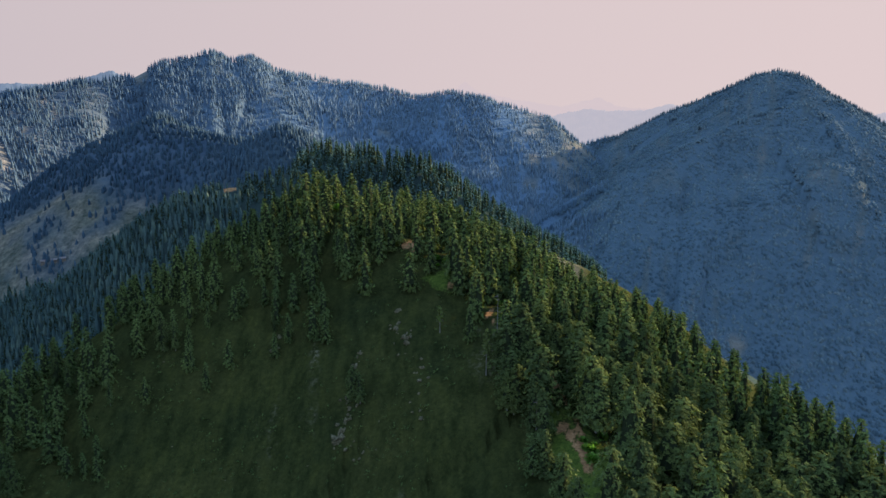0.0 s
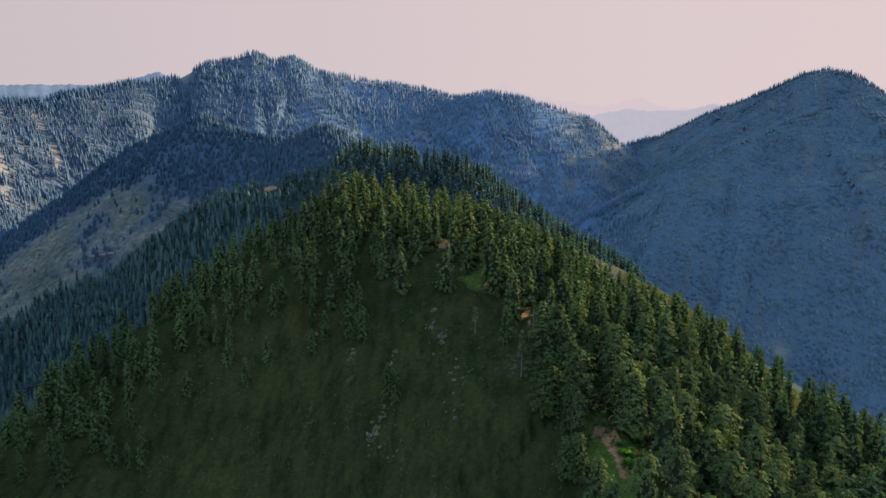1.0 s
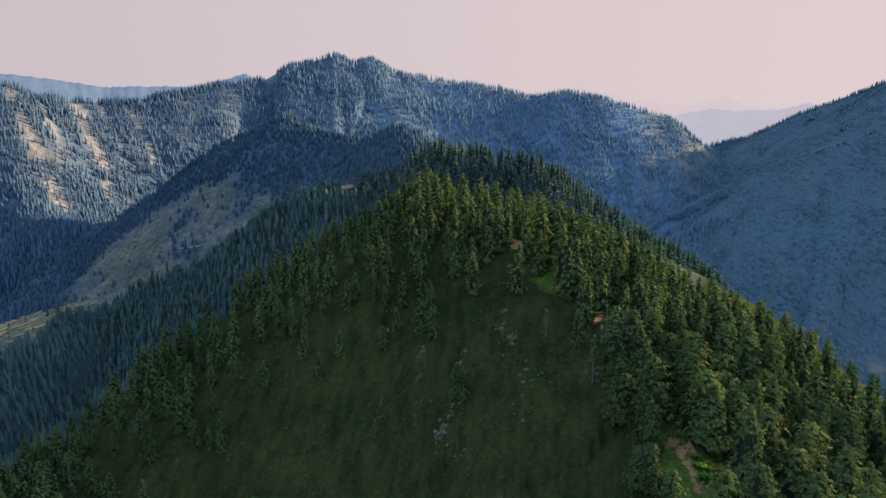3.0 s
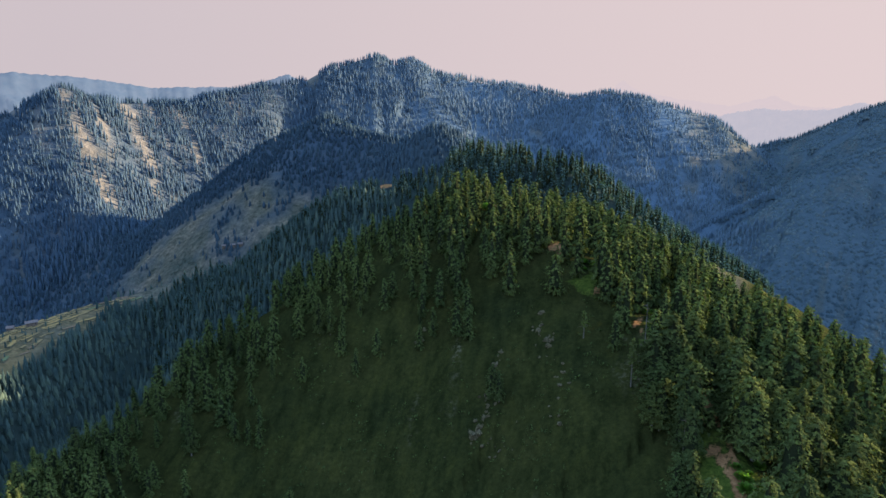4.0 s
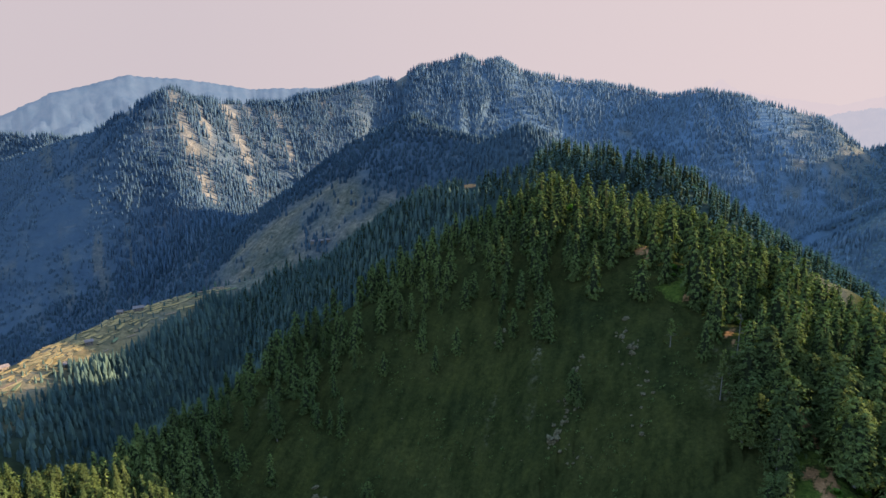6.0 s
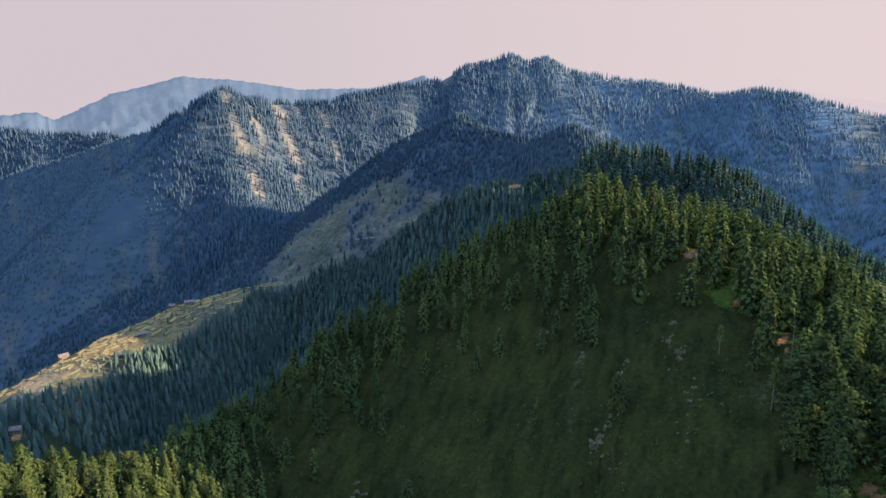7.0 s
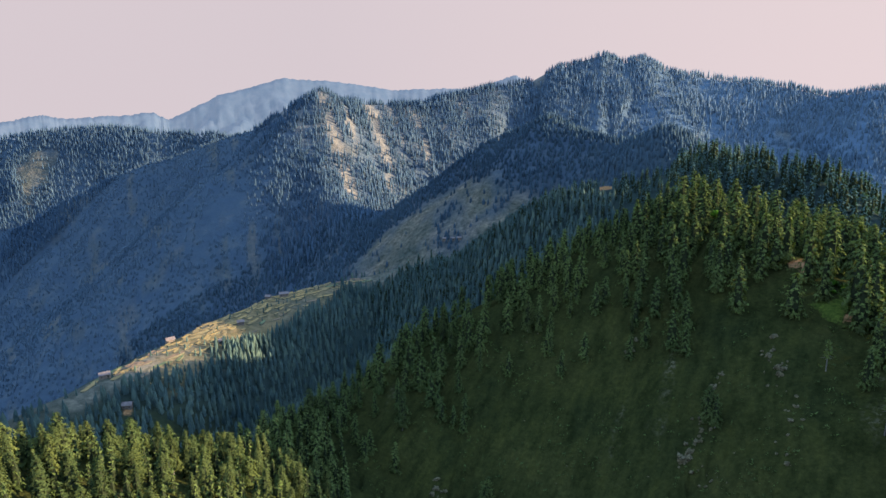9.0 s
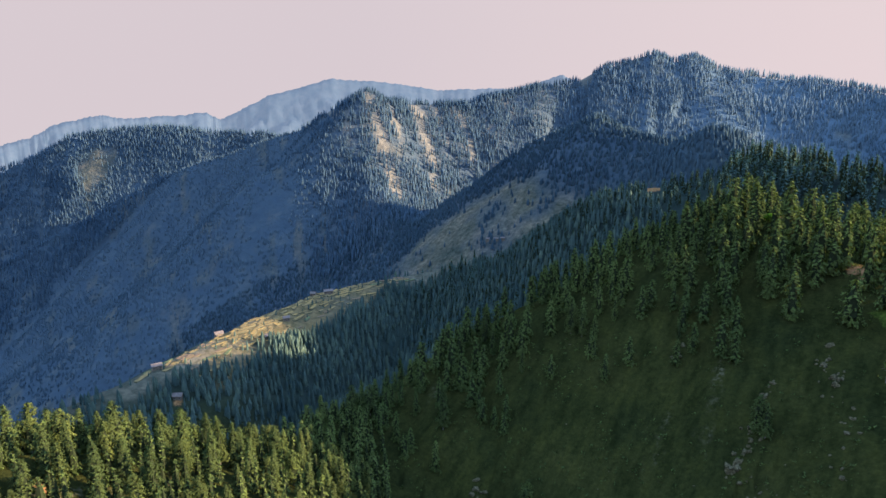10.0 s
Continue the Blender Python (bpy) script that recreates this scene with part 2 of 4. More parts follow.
# name: crest points (bearing, angle of height, distance), slope to the left of its course, slope to the right, round top,
# rib spacing, rib depth, roughness of the crest, width of the gentle bench beside it (0: none)
RIDGES = {
    # the near hill: crest with the path, shoulder of fir wood, shoulder down to the clearing spur
    "path_crest": ([(-9.5, -8.3, 380), (-7.5, -9.4, 360), (-3.1, -11.5, 330), (0.9, -14.7, 300), (4.9, -18.0, 270), (8.2, -21.3, 245),
                    (11.1, -24.8, 220), (13.7, -28.8, 195), (15.6, -32.8, 175), (20, -50, 110)], 0.30, 0.50, 6, 26, 5, 1.0, 45),
    "fir_shoulder": ([(-9.5, -8.3, 380), (-5.2, -10.2, 377), (-1.3, -12.0, 372), (4.5, -14.0, 360), (7.7, -15.7, 350), (14.5, -17.7, 325), (19.5, -19.6, 305),
                      (23.1, -22.2, 292), (26.4, -24.0, 280), (30.9, -25.6, 270), (37.9, -28.5, 255), (50, -32, 240)], 0.85, 0.28, 10, 30, 4, 1.0, 45),
    "west_shoulder": ([(-9.5, -8.3, 380), (-13.5, -9.1, 379), (-17.8, -10.9, 375), (-22.4, -13.6, 365), (-26.3, -15.9, 352), (-33.5, -20.6, 328), (-42.2, -25.2, 305),
                       (-49.9, -28.4, 272), (-55.7, -29.2, 236), (-61.6, -28.7, 212), (-68.2, -26.8, 200), (-75, -25.2, 195), (-95, -22, 200)],
                      0.42, 0.80, 8, 28, 4, 1.0, 60),
    "meadow_shoulder": ([(7, -12.5, 420), (10, -12.5, 405), (12, -13.2, 400), (14.8, -14.5, 395), (18, -18, 390)], 0.8, 0.4, 8, 30, 1, 0.3, 40),
    # ridges behind the near hill
    "back_ridge": ([(-11.3, -3.9, 700), (-7.3, -4.1, 650), (-2.3, -5.0, 620), (0.8, -7.2, 600), (4.5, -10.3, 580), (8, -13.5, 560), (13, -17, 540)], 0.65, 0.65, 12, 60, 8, 2, 0),
    "dark_spur": ([(-9, -4.4, 880), (-11.6, -3.4, 900), (-14.1, -1.1, 960), (-17.3, -2.3, 1010), (-20.5, -1.7, 1060), (-23.9, -0.2, 1110), (-28.7, -2.3, 1170),
                   (-34.2, -6.3, 1200), (-38.8, -9.4, 1210), (-41.5, -13, 1200)], 0.82, 0.7, 20, 70, 9, 3, 0),
    "field_ridge": ([(-13, -5.0, 640), (-18.8, -6.1, 640), (-20.8, -8.9, 658), (-23.6, -10.9, 682), (-27.9, -12.1, 705), (-34.0, -13.1, 725), (-40.3, -14.6, 705), (-44.1, -15.1, 680), (-49.0, -16.0, 635),
                     (-53.7, -17.6, 580), (-58.2, -19.2, 525), (-64.0, -21.2, 470), (-69, -22.6, 440), (-80, -25, 400)], 0.26, 0.62, 16, 70, 3, 1.0, 60),
    # the great mountains
    "west_peak": ([(-44.1, 1.8, 1700), (-46.8, 0.6, 1790), (-48.8, -0.9, 1880), (-53.2, -2.3, 2120), (-59.8, -4.4, 2480), (-65.6, -7.4, 2750), (-71.4, -10.4, 2950),
                   (-80, -14, 3100)], 1.0, 0.8, 20, 150, 30, 4, 0),
    "main_range": ([(-44.1, 1.8, 1700), (-42.3, 1.2, 1730), (-39.8, 0.9, 1790), (-35.3, 0.8, 1850), (-33.3, 1.5, 1880), (-30.8, 2.1, 1920), (-27.6, 2.6, 1960),
                    (-25.4, 2.8, 2000), (-23.1, 4.0, 2050), (-19.5, 5.0, 2100), (-18.2, 4.4, 2100), (-16.6, 4.6, 2100), (-14.0, 3.4, 2100), (-9.1, 2.7, 2100),
                    (-5.2, 2.2, 2100), (-2.2, 1.4, 2100), (0.3, 1.9, 2100), (3.8, 1.4, 2120), (8.4, 0.0, 2180), (10.4, -1.3, 2250), (11.3, -2.5, 2280), (12.9, -2.5, 2320),
                    (14.8, -2.1, 2330), (19.3, 0.1, 2280), (23.5, 1.9, 2200), (25.9, 3.1, 2130), (27.2, 3.3, 2100), (28.3, 3.0, 2090), (31.1, 1.3, 2090),
                    (34.8, -0.9, 2090), (45, -5, 2050)], 0.7, 0.82, 25, 130, 36, 4, 0),
    "east_spur": ([(31.5, 1.0, 2010), (29.5, 0.9, 1960), (27.6, 0.6, 1900), (25.3, -0.2, 1830), (22.4, -1.8, 1760), (19.4, -3.2, 1700), (16, -6.0, 1620), (12, -10, 1500)], 0.75, 0.62, 18, 90, 26, 4, 0),
    "flank_rib": ([(-48.0, -0.6, 1800), (-46.6, -1.4, 1640), (-44.7, -4.4, 1510), (-43.8, -6.5, 1400), (-42.4, -8.5, 1290), (-41.6, -11.0, 1170), (-43.2, -14.0, 1060), (-46, -16.5, 970)], 0.5, 1.0, 10, 100, 20, 4, 0),
    "north_west_range": ([(-85, -7, 3900), (-72.8, -4.2, 3520), (-69.8, -3.0, 3400), (-67.8, -1.7, 3310), (-65, -1.2, 3200), (-60.9, -1.0, 3040), (-56.5, -1.5, 2880),
                          (-52.7, -1.7, 2760), (-46, -3, 2600)], 0.8, 1.3, 20, 160, 45, 4, 0),
}
FLOOR = -800.0


def ridge_height(name, x, y):
    """Height of one ridge over the plan, with its distance to the crest and the run along it."""
    rows, left, right, top, spacing, depth, rough, bench = RIDGES[name]
    pts = crest_points(rows)
    best = np.full(x.shape, -1e9)
    near = np.full(x.shape, 1e9)
    run_at, start = np.zeros(x.shape), 0.0
    seed = sum(map(ord, name)) % 97
    for index in range(len(pts) - 1):
        a, b = pts[index], pts[index + 1]
        ab = b[:2] - a[:2]
        length = float(np.hypot(*ab))
        t = ((x - a[0]) * ab[0] + (y - a[1]) * ab[1]) / length**2
        beyond = ((t < 0) & (start == 0)) | ((t > 1) & (index == len(pts) - 2))
        t = np.clip(t, 0, 1)
        dx, dy = x - a[0] - t * ab[0], y - a[1] - t * ab[1]
        d = np.hypot(dx, dy)
        side = np.clip((ab[0] * dy - ab[1] * dx) / length / np.maximum(d, 1e-6), -1, 1) * 0.5 + 0.5
        slope = right + (left - right) * side
        slope = np.where(beyond, np.maximum(slope, 0.8), slope)
        z = a[2] + t * (b[2] - a[2]) - slope * (np.sqrt(d * d + top * top) - top)
        z = z - np.where(bench > 0, np.maximum(0.75 - slope, 0) * np.maximum(d - bench, 0), 0)
        run = start + t * length
        take = z > best
        best = np.where(take, z, best)
        run_at = np.where(take, run, run_at)
        near = np.minimum(near, d)
        start += length
    wander = 0.35 * spacing * fbm(x / (spacing * 2.2), y / (spacing * 2.2), 3, seed + 40)
    rib = 0.9 - 2.2 * np.abs(value_noise((run_at + wander) / spacing / 1.6, near / (spacing * 6), seed))
    fine = value_noise((run_at + wander) / spacing * 2.7, near / (spacing * 3), seed + 5)
    away = np.clip(near / (spacing * 1.4), 0, 1)
    if spacing >= 90:
        best = best + 0.9 * depth * np.clip(near / 300, 0, 1) * fbm(x / 190, y / 190, 4, seed + 13)
    best = best + depth * away * (rib * 0.8 + fine * 0.35 - 0.2) + rough * fbm(x / 90, y / 90, 4, seed + 9)
    return best, near


def smooth_max(a, b, k):
    return np.maximum(a, b) + 0.25 * k * np.clip(1 - np.abs(a - b) / k, 0, 1) ** 2


def height(x, y):
    """Ground height (absolute) over the plan."""
    x, y = np.asarray(x, float), np.asarray(y, float)
    z = FLOOR + 25 * fbm(x / 300, y / 300, 4, 3)
    for name in RIDGES:
        h, near = ridge_height(name, x, y)
        z = smooth_max(z, h, 10.0 if name.endswith(("crest", "shoulder")) else 34.0)
    r = np.hypot(x, y)
    z = z + 1.6 * fbm(x / 22, y / 22, 4, 60) * np.clip(1.5 - r / 1200, 0.3, 1)
    return z + EYE


def polar(x, y):
    return np.degrees(np.arctan2(x, y)), np.hypot(x, y)


def band(v, lo, hi, soft):
    return np.clip((v - lo) / soft + 0.5, 0, 1) * np.clip((hi - v) / soft + 0.5, 0, 1)


def distance_to(name, x, y):
    pts = crest_points(RIDGES[name][0])
    near = np.full(x.shape, 1e9)
    for a, b in zip(pts[:-1], pts[1:]):
        ab = b[:2] - a[:2]
        t = np.clip(((x - a[0]) * ab[0] + (y - a[1]) * ab[1]) / (ab @ ab), 0, 1)
        near = np.minimum(near, np.hypot(x - a[0] - t * ab[0], y - a[1] - t * ab[1]))
    return near


def meadow_mask(x, y):
    """Open dry grass: the fields, the slope above them, scree chutes and the pass."""
    b, r = polar(x, y)
    d = distance_to("field_ridge", x, y) + 30 * fbm(x / 70, y / 70, 4, 22)
    m = band(b, -75, -43, 3) * np.clip((20 + 36 * band(b, -58.5, -44, 4) - d) / 14, 0, 1) * (1 - 0.55 * np.clip((-64 - b) / 4, 0, 1))
    m = np.maximum(m, band(b, -43, -22, 3) * np.clip((20 - d) / 10, 0, 1))
    rows = sorted(RIDGES["field_ridge"][0])
    beyond = band(r - np.interp(b, [q[0] for q in rows], [q[2] for q in rows]), 0, 480, 24)
    spur = distance_to("dark_spur", x, y) + 55 * fbm(x / 110, y / 110, 4, 27)
    m = np.maximum(m, band(b, -42, -13, 4) * beyond * np.clip((spur - 86) / 45, 0, 1) * np.clip(0.9 + 1.1 * fbm(x / 35, y / 35, 4, 28), 0.25, 1))
    rough_edge = fbm(x / 28, y / 28, 4, 29)
    for px, py, pr in HIGH_MEADOWS:
        m = np.maximum(m, np.clip((pr - np.hypot(x - px, y - py)) / 20 + 1.6 * rough_edge, 0, 0.75))
    patch = fbm(x / 60, y / 60, 4, 25)
    m = np.maximum(m, band(b, 7, 13.5, 2) * band(r, 1850, 2380, 60) * np.clip((patch + 0.1) * 5, 0, 0.55))
    m = np.maximum(m, band(b, -27.5, -20, 1.5) * band(r, 1960, 2200, 40) * np.clip((patch + 0.0) * 5, 0, 0.7))
    m = np.maximum(m, (r > 1100) * np.clip((patch - 0.42) * 4, 0, 0.4))
    scar = value_noise(b * 1.3 + 0.7 * fbm(x / 120, y / 120, 3, 45), r / 330, 46) + 0.5 * fbm(x / 60, y / 60, 4, 47)
    m = np.maximum(m, (r > 950) * ((b < -46) | (b > 14)) * np.clip((scar - 0.55) * 3, 0, 0.5))
    m = np.maximum(m, np.clip((22 - distance_to("meadow_shoulder", x, y)) / 8, 0, 1) * band(b, 9.6, 12.9, 1.2) * 0.55)
    return np.clip(m, 0, 1)


def scree_mask(x, y):
    """Bare chutes that run aslant down the flank of the western peak, the bare saddle on the main crest, scars, and
    pale paint for sunlight on the pass and high meadows.
    """
    b, r = polar(x, y)
    lean = b + 0.5 * fbm(x / 90, y / 90, 3, 24) - (1700 - r) / 120
    rough_edge = fbm(x / 28, y / 28, 4, 29)
    m = np.zeros_like(x)
    for centre, breadth, end in CHUTES:
        m = np.maximum(m, np.clip(1.3 - np.abs(lean - centre) / breadth + 1.0 * rough_edge, 0, 1) * band(r, end, 1880, 30) * np.clip(1.0 + 1.2 * rough_edge, 0, 1))
    # pale paint for the sunlight on the pass
    m = np.maximum(m, np.clip((60 - np.hypot(x - 468, y - 2235)) / 25 + rough_edge, 0, 0.9))
    for px, py, pr in SCARS_AND_LIT_MEADOWS:
        m = np.maximum(m, np.clip((pr - np.hypot(x - px, y - py)) / 12 + 1.4 * rough_edge, 0, 0.85))
    return np.maximum(m, np.clip((55 - np.hypot(x + 878, y - 1849)) / 20 + rough_edge, 0, 1))


# dry chutes on the flank of the western peak: bearing, half width, lower end
CHUTES = ((-46.6, 0.30, 1560), (-44.2, 0.6, 1360), (-42.2, 0.25, 1560), (-39.7, 0.5, 1480), (-37.6, 0.22, 1600), (-35.4, 0.32, 1610), (-33.2, 0.2, 1700), (-30.6, 0.2, 1740))
# small high meadows: x, y, radius
HIGH_MEADOWS = ((887, 1415, 26), (914, 1409, 24), (992, 1697, 26), (457, 2080, 46), (380, 1953, 36), (274, 1898, 32), (257, 1832, 28), (-166, 1899, 20), (-2813, 1240, 80), (572, 1143, 22), (658, 1100, 22))
# scars on the eastern mountain, and high meadows painted pale as if sunlit: x, y, radius
SCARS_AND_LIT_MEADOWS = ((887, 1415, 14), (914, 1409, 13), (992, 1697, 14), (572, 1143, 12), (658, 1100, 12), (380, 1953, 20), (457, 2080, 24), (274, 1898, 16))
# bare or grassy openings in the near wood: x, y, radius
GLADES = ((-19, 329, 5), (-204, 600, 10), (-175, 54, 3), (23, 271, 3), (43, 221, 3), (41, 201, 3), (-380, 202, 5))
LUSH = ((1, 313, 4), (51, 190, 4), (-63, 366, 4), (28, 284, 3))


def path_mask(x, y):
    """Bare red soil of the foot path along the near crest, with a few wider worn places."""
    d = distance_to("path_crest", x, y)
    bend = 5 * fbm(x / 30, y / 30, 3, 31)
    worn = np.clip((fbm(x / 16, y / 16, 3, 32) + 0.1) * 4, 0, 1)
    soil = np.clip((1.9 - np.abs(d - 2 + bend)) / 1.5, 0, 1) * worn
    for px, py, pr in GLADES:
        soil = np.maximum(soil, np.clip((pr - np.hypot(x - px, y - py) + 3 * fbm(x / 6, y / 6, 3, 33)) / 2, 0, 1))
    return soil


def lush_mask(x, y):
    """Fresh grass beside the path and on small clearings of the crest."""
    d = distance_to("path_crest", x, y) + 6 * fbm(x / 18, y / 18, 3, 35)
    m = np.clip((11 - d) / 6, 0, 1) * np.clip((fbm(x / 25, y / 25, 3, 36) - 0.0) * 4, 0, 1)
    for px, py, pr in LUSH:
        m = np.maximum(m, np.clip((pr - np.hypot(x - px, y - py) + 4 * fbm(x / 8, y / 8, 3, 37)) / 3, 0, 1))
    return m * (1 - path_mask(x, y))


def rock_mask(x, y):
    b, r = polar(x, y)
    vein = value_noise(x / 14 + 0.8 * fbm(x / 30, y / 30, 3, 41), y / 60, 42) + 0.4 * fbm(x / 8, y / 8, 3, 43)
    return np.clip((vein - 0.72) * 5, 0, 1) * (r < 420) * 0.9


def ground_sheet():
    fine = np.arange(-84.0, 48.0, 0.30)
    coarse = np.arange(48.0, 274.0, 4.5)
    bearings = np.radians(np.concatenate([fine, coarse]))
    radii = [0.02]
    while radii[-1] < 4700:
        radii.append(radii[-1] * 1.0205 + 0.35)
    radii = np.array(radii)
    R, B = np.meshgrid(radii, bearings, indexing="ij")
    x, y = (R * np.sin(B)).ravel(), (R * np.cos(B)).ravel()
    z = height(x, y)
    nr, nb = R.shape
    i, j = np.meshgrid(np.arange(nr - 1), np.arange(nb), indexing="ij")
    k = (j + 1) % nb
    quads = np.stack([i * nb + j, (i + 1) * nb + j, (i + 1) * nb + k, i * nb + k], -1).reshape(-1, 4)
    verts = np.stack([x, y, z], -1)
    me = mesh_from(verts, quads, "ground")
    ob = new("ground", me)
    b, r = polar(x, y)
    # distance and bearing masks among these spread the painted haze
    for name, values in (("soil", path_mask(x, y)), ("meadow", meadow_mask(x, y)), ("rock", rock_mask(x, y)), ("scree", scree_mask(x, y)), ("wooded", np.clip((r - 400) / 60, 0, 1)), ("hazy_upland", np.clip((r - 760) / 240, 0, 1)), ("leafy", np.clip((b - 9) / 4, 0, 1)), ("stubble", band(b, -59, -43.5, 2) * np.clip((48 - distance_to("field_ridge", x, y) + 16 * fbm(x / 30, y / 30, 4, 22)) / 10, 0, 1) * np.clip(0.75 + fbm(x / 25, y / 25, 4, 23), 0, 1)), ("dry", band(b + 2 * fbm(x / 90, y / 90, 3, 24), -47.5, -27, 3) * band(r, 1300, 1980, 80)), ("haze_share", np.clip((b + 24) / 16, 0, 1) * np.clip((r - 1300) / 200, 0, 1)), ("lush", lush_mask(x, y))):
        layer = me.attributes.new(name, "FLOAT", "POINT")
        layer.data.foreach_set("value", values.astype(np.float32))
    me.materials.append(ground_mat)
    tagged(ob, "wooded mountain ground with grass, meadows, scree and bare soil", "ground", kind="structure")
    return ob


def mesh_from(verts, faces, name, smooth=True):
    """A mesh from arrays; all faces have the same number of corners."""
    me = bpy.data.meshes.new(name)
    verts, faces = np.asarray(verts, np.float32), np.asarray(faces, np.int32)
    me.vertices.add(len(verts))
    me.vertices.foreach_set("co", verts.ravel())
    me.loops.add(faces.size)
    me.loops.foreach_set("vertex_index", faces.ravel())
    me.polygons.add(len(faces))
    me.polygons.foreach_set("loop_start", np.arange(0, faces.size, faces.shape[1], dtype=np.int32))
    me.polygons.foreach_set("use_smooth", np.full(len(faces), smooth))
    me.update(calc_edges=True)
    return me


ground = ground_sheet()


# ---- far ranges on the horizon ----
def far_range(rows, depth, mat, label, rugged=1.0):
    """A distant mountain chain: crest with a rugged slope that falls towards the viewpoint."""
    pts = crest_points(rows)
    s = np.linspace(0, len(pts) - 1, 420)
    crest = np.stack([np.interp(s, np.arange(len(pts)), pts[:, c]) for c in range(3)], -1)
    crest[:, 2] += 6 * fbm(s * 5, s * 0, 3, 70) + 7 * fbm(s * 40, s * 0, 2, 73)
    out = []
    for k in range(22):
        f = k / 21
        p = crest.copy()
        p[:, :2] *= 1 - 0.16 * f
        p[:, 2] -= depth * f * (1 + rugged * (0.25 * value_noise(s * 4 + f * 5, s * 0 + f * 7, 71) + 0.10 * value_noise(s * 13 - f * 9, s * 0 + f * 16, 72) + 0.05 * value_noise(s * 34 + f * 20, s * 0 + f * 30, 74)))
        out.append(p)
    back = crest.copy()
    back[:, :2] *= 1.05
    back[:, 2] -= depth
    out.insert(0, back)
    grid = np.array(out)
    nr, nb = grid.shape[:2]
    i, j = np.meshgrid(np.arange(nr - 1), np.arange(nb - 1), indexing="ij")
    quads = np.stack([i * nb + j, i * nb + j + 1, (i + 1) * nb + j + 1, (i + 1) * nb + j], -1).reshape(-1, 4)
    grid[..., 2] += EYE
    ob = new("backdrop", mesh_from(grid.reshape(-1, 3), quads, "backdrop"))
    ob.data.materials.append(mat)
    return tagged(ob, label, "mountains", kind="structure")


haze_blue = far_material("far_haze_blue", (0.150, 0.205, 0.278), (0.208, 0.252, 0.318), 0.168, 0.12)
haze_pale = far_material("far_haze_pale", (0.47, 0.45, 0.52), (0.51, 0.475, 0.535), 0.200, 0.02)
haze_faint = far_material("far_haze_faint", (0.66, 0.560, 0.60), (0.68, 0.57, 0.605), 0.194, 0.0)
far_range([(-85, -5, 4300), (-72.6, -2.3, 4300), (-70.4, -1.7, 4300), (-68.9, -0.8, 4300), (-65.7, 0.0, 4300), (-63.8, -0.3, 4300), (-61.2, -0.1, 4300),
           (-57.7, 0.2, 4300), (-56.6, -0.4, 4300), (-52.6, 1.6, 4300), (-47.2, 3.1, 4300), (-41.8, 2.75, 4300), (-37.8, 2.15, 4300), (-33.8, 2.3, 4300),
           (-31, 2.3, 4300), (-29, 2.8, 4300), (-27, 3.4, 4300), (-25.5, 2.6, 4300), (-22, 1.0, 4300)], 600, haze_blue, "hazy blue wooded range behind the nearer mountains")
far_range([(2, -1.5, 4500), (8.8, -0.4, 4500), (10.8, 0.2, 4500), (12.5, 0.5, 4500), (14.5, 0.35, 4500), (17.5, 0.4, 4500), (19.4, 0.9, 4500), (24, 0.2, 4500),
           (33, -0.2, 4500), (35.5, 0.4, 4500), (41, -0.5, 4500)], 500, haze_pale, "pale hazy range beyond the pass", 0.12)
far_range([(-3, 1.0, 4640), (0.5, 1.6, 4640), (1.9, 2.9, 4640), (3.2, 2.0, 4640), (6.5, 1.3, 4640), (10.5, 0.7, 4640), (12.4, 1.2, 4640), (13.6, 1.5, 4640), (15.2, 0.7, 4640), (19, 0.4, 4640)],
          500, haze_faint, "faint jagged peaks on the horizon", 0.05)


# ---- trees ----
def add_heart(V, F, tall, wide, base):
    """A solid core that closes up a crown; darkened, it paints the shade between branches."""
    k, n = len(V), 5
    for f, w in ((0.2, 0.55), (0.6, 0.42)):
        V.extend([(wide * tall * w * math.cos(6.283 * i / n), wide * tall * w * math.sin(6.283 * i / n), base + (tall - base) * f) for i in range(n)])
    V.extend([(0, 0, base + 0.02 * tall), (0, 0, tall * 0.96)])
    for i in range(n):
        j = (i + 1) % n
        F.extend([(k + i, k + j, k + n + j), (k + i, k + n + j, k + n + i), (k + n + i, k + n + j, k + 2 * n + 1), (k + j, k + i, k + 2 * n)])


def spire_arrays(rng, tall, wide, tiers=((0.02, 0.72, 1.0), (0.38, 1.0, 0.72)), n=5):
    """A far conifer: ragged tiers, the upper drawn out to a blunt spire."""
    V, F = [], []
    for z0, z1, w in tiers:
        k = len(V)
        for i in range(n):
            a = 2 * math.pi * (i + rng.uniform(-0.25, 0.25)) / n
            reach = wide * tall * w * rng.uniform(0.7, 1.15)
            V.append((reach * math.cos(a), reach * math.sin(a), tall * (z0 + rng.uniform(-0.04, 0.06))))
        for i in range(n):
            a = 2 * math.pi * (i + 0.5) / n
            reach = wide * tall * w * rng.uniform(0.5, 0.8)
            V.append((reach * math.cos(a), reach * math.sin(a), tall * (z0 + (z1 - z0) * rng.uniform(0.45, 0.6))))
        V.append((rng.uniform(-0.3, 0.3), rng.uniform(-0.3, 0.3), tall * z1))
        for i in range(n):
            j = (i + 1) % n
            F += [(k + i, k + j, k + n + i), (k + n + i, k + j, k + n + j), (k + n + i, k + n + j, k + 2 * n)]
    return np.array(V), np.array(F, int)


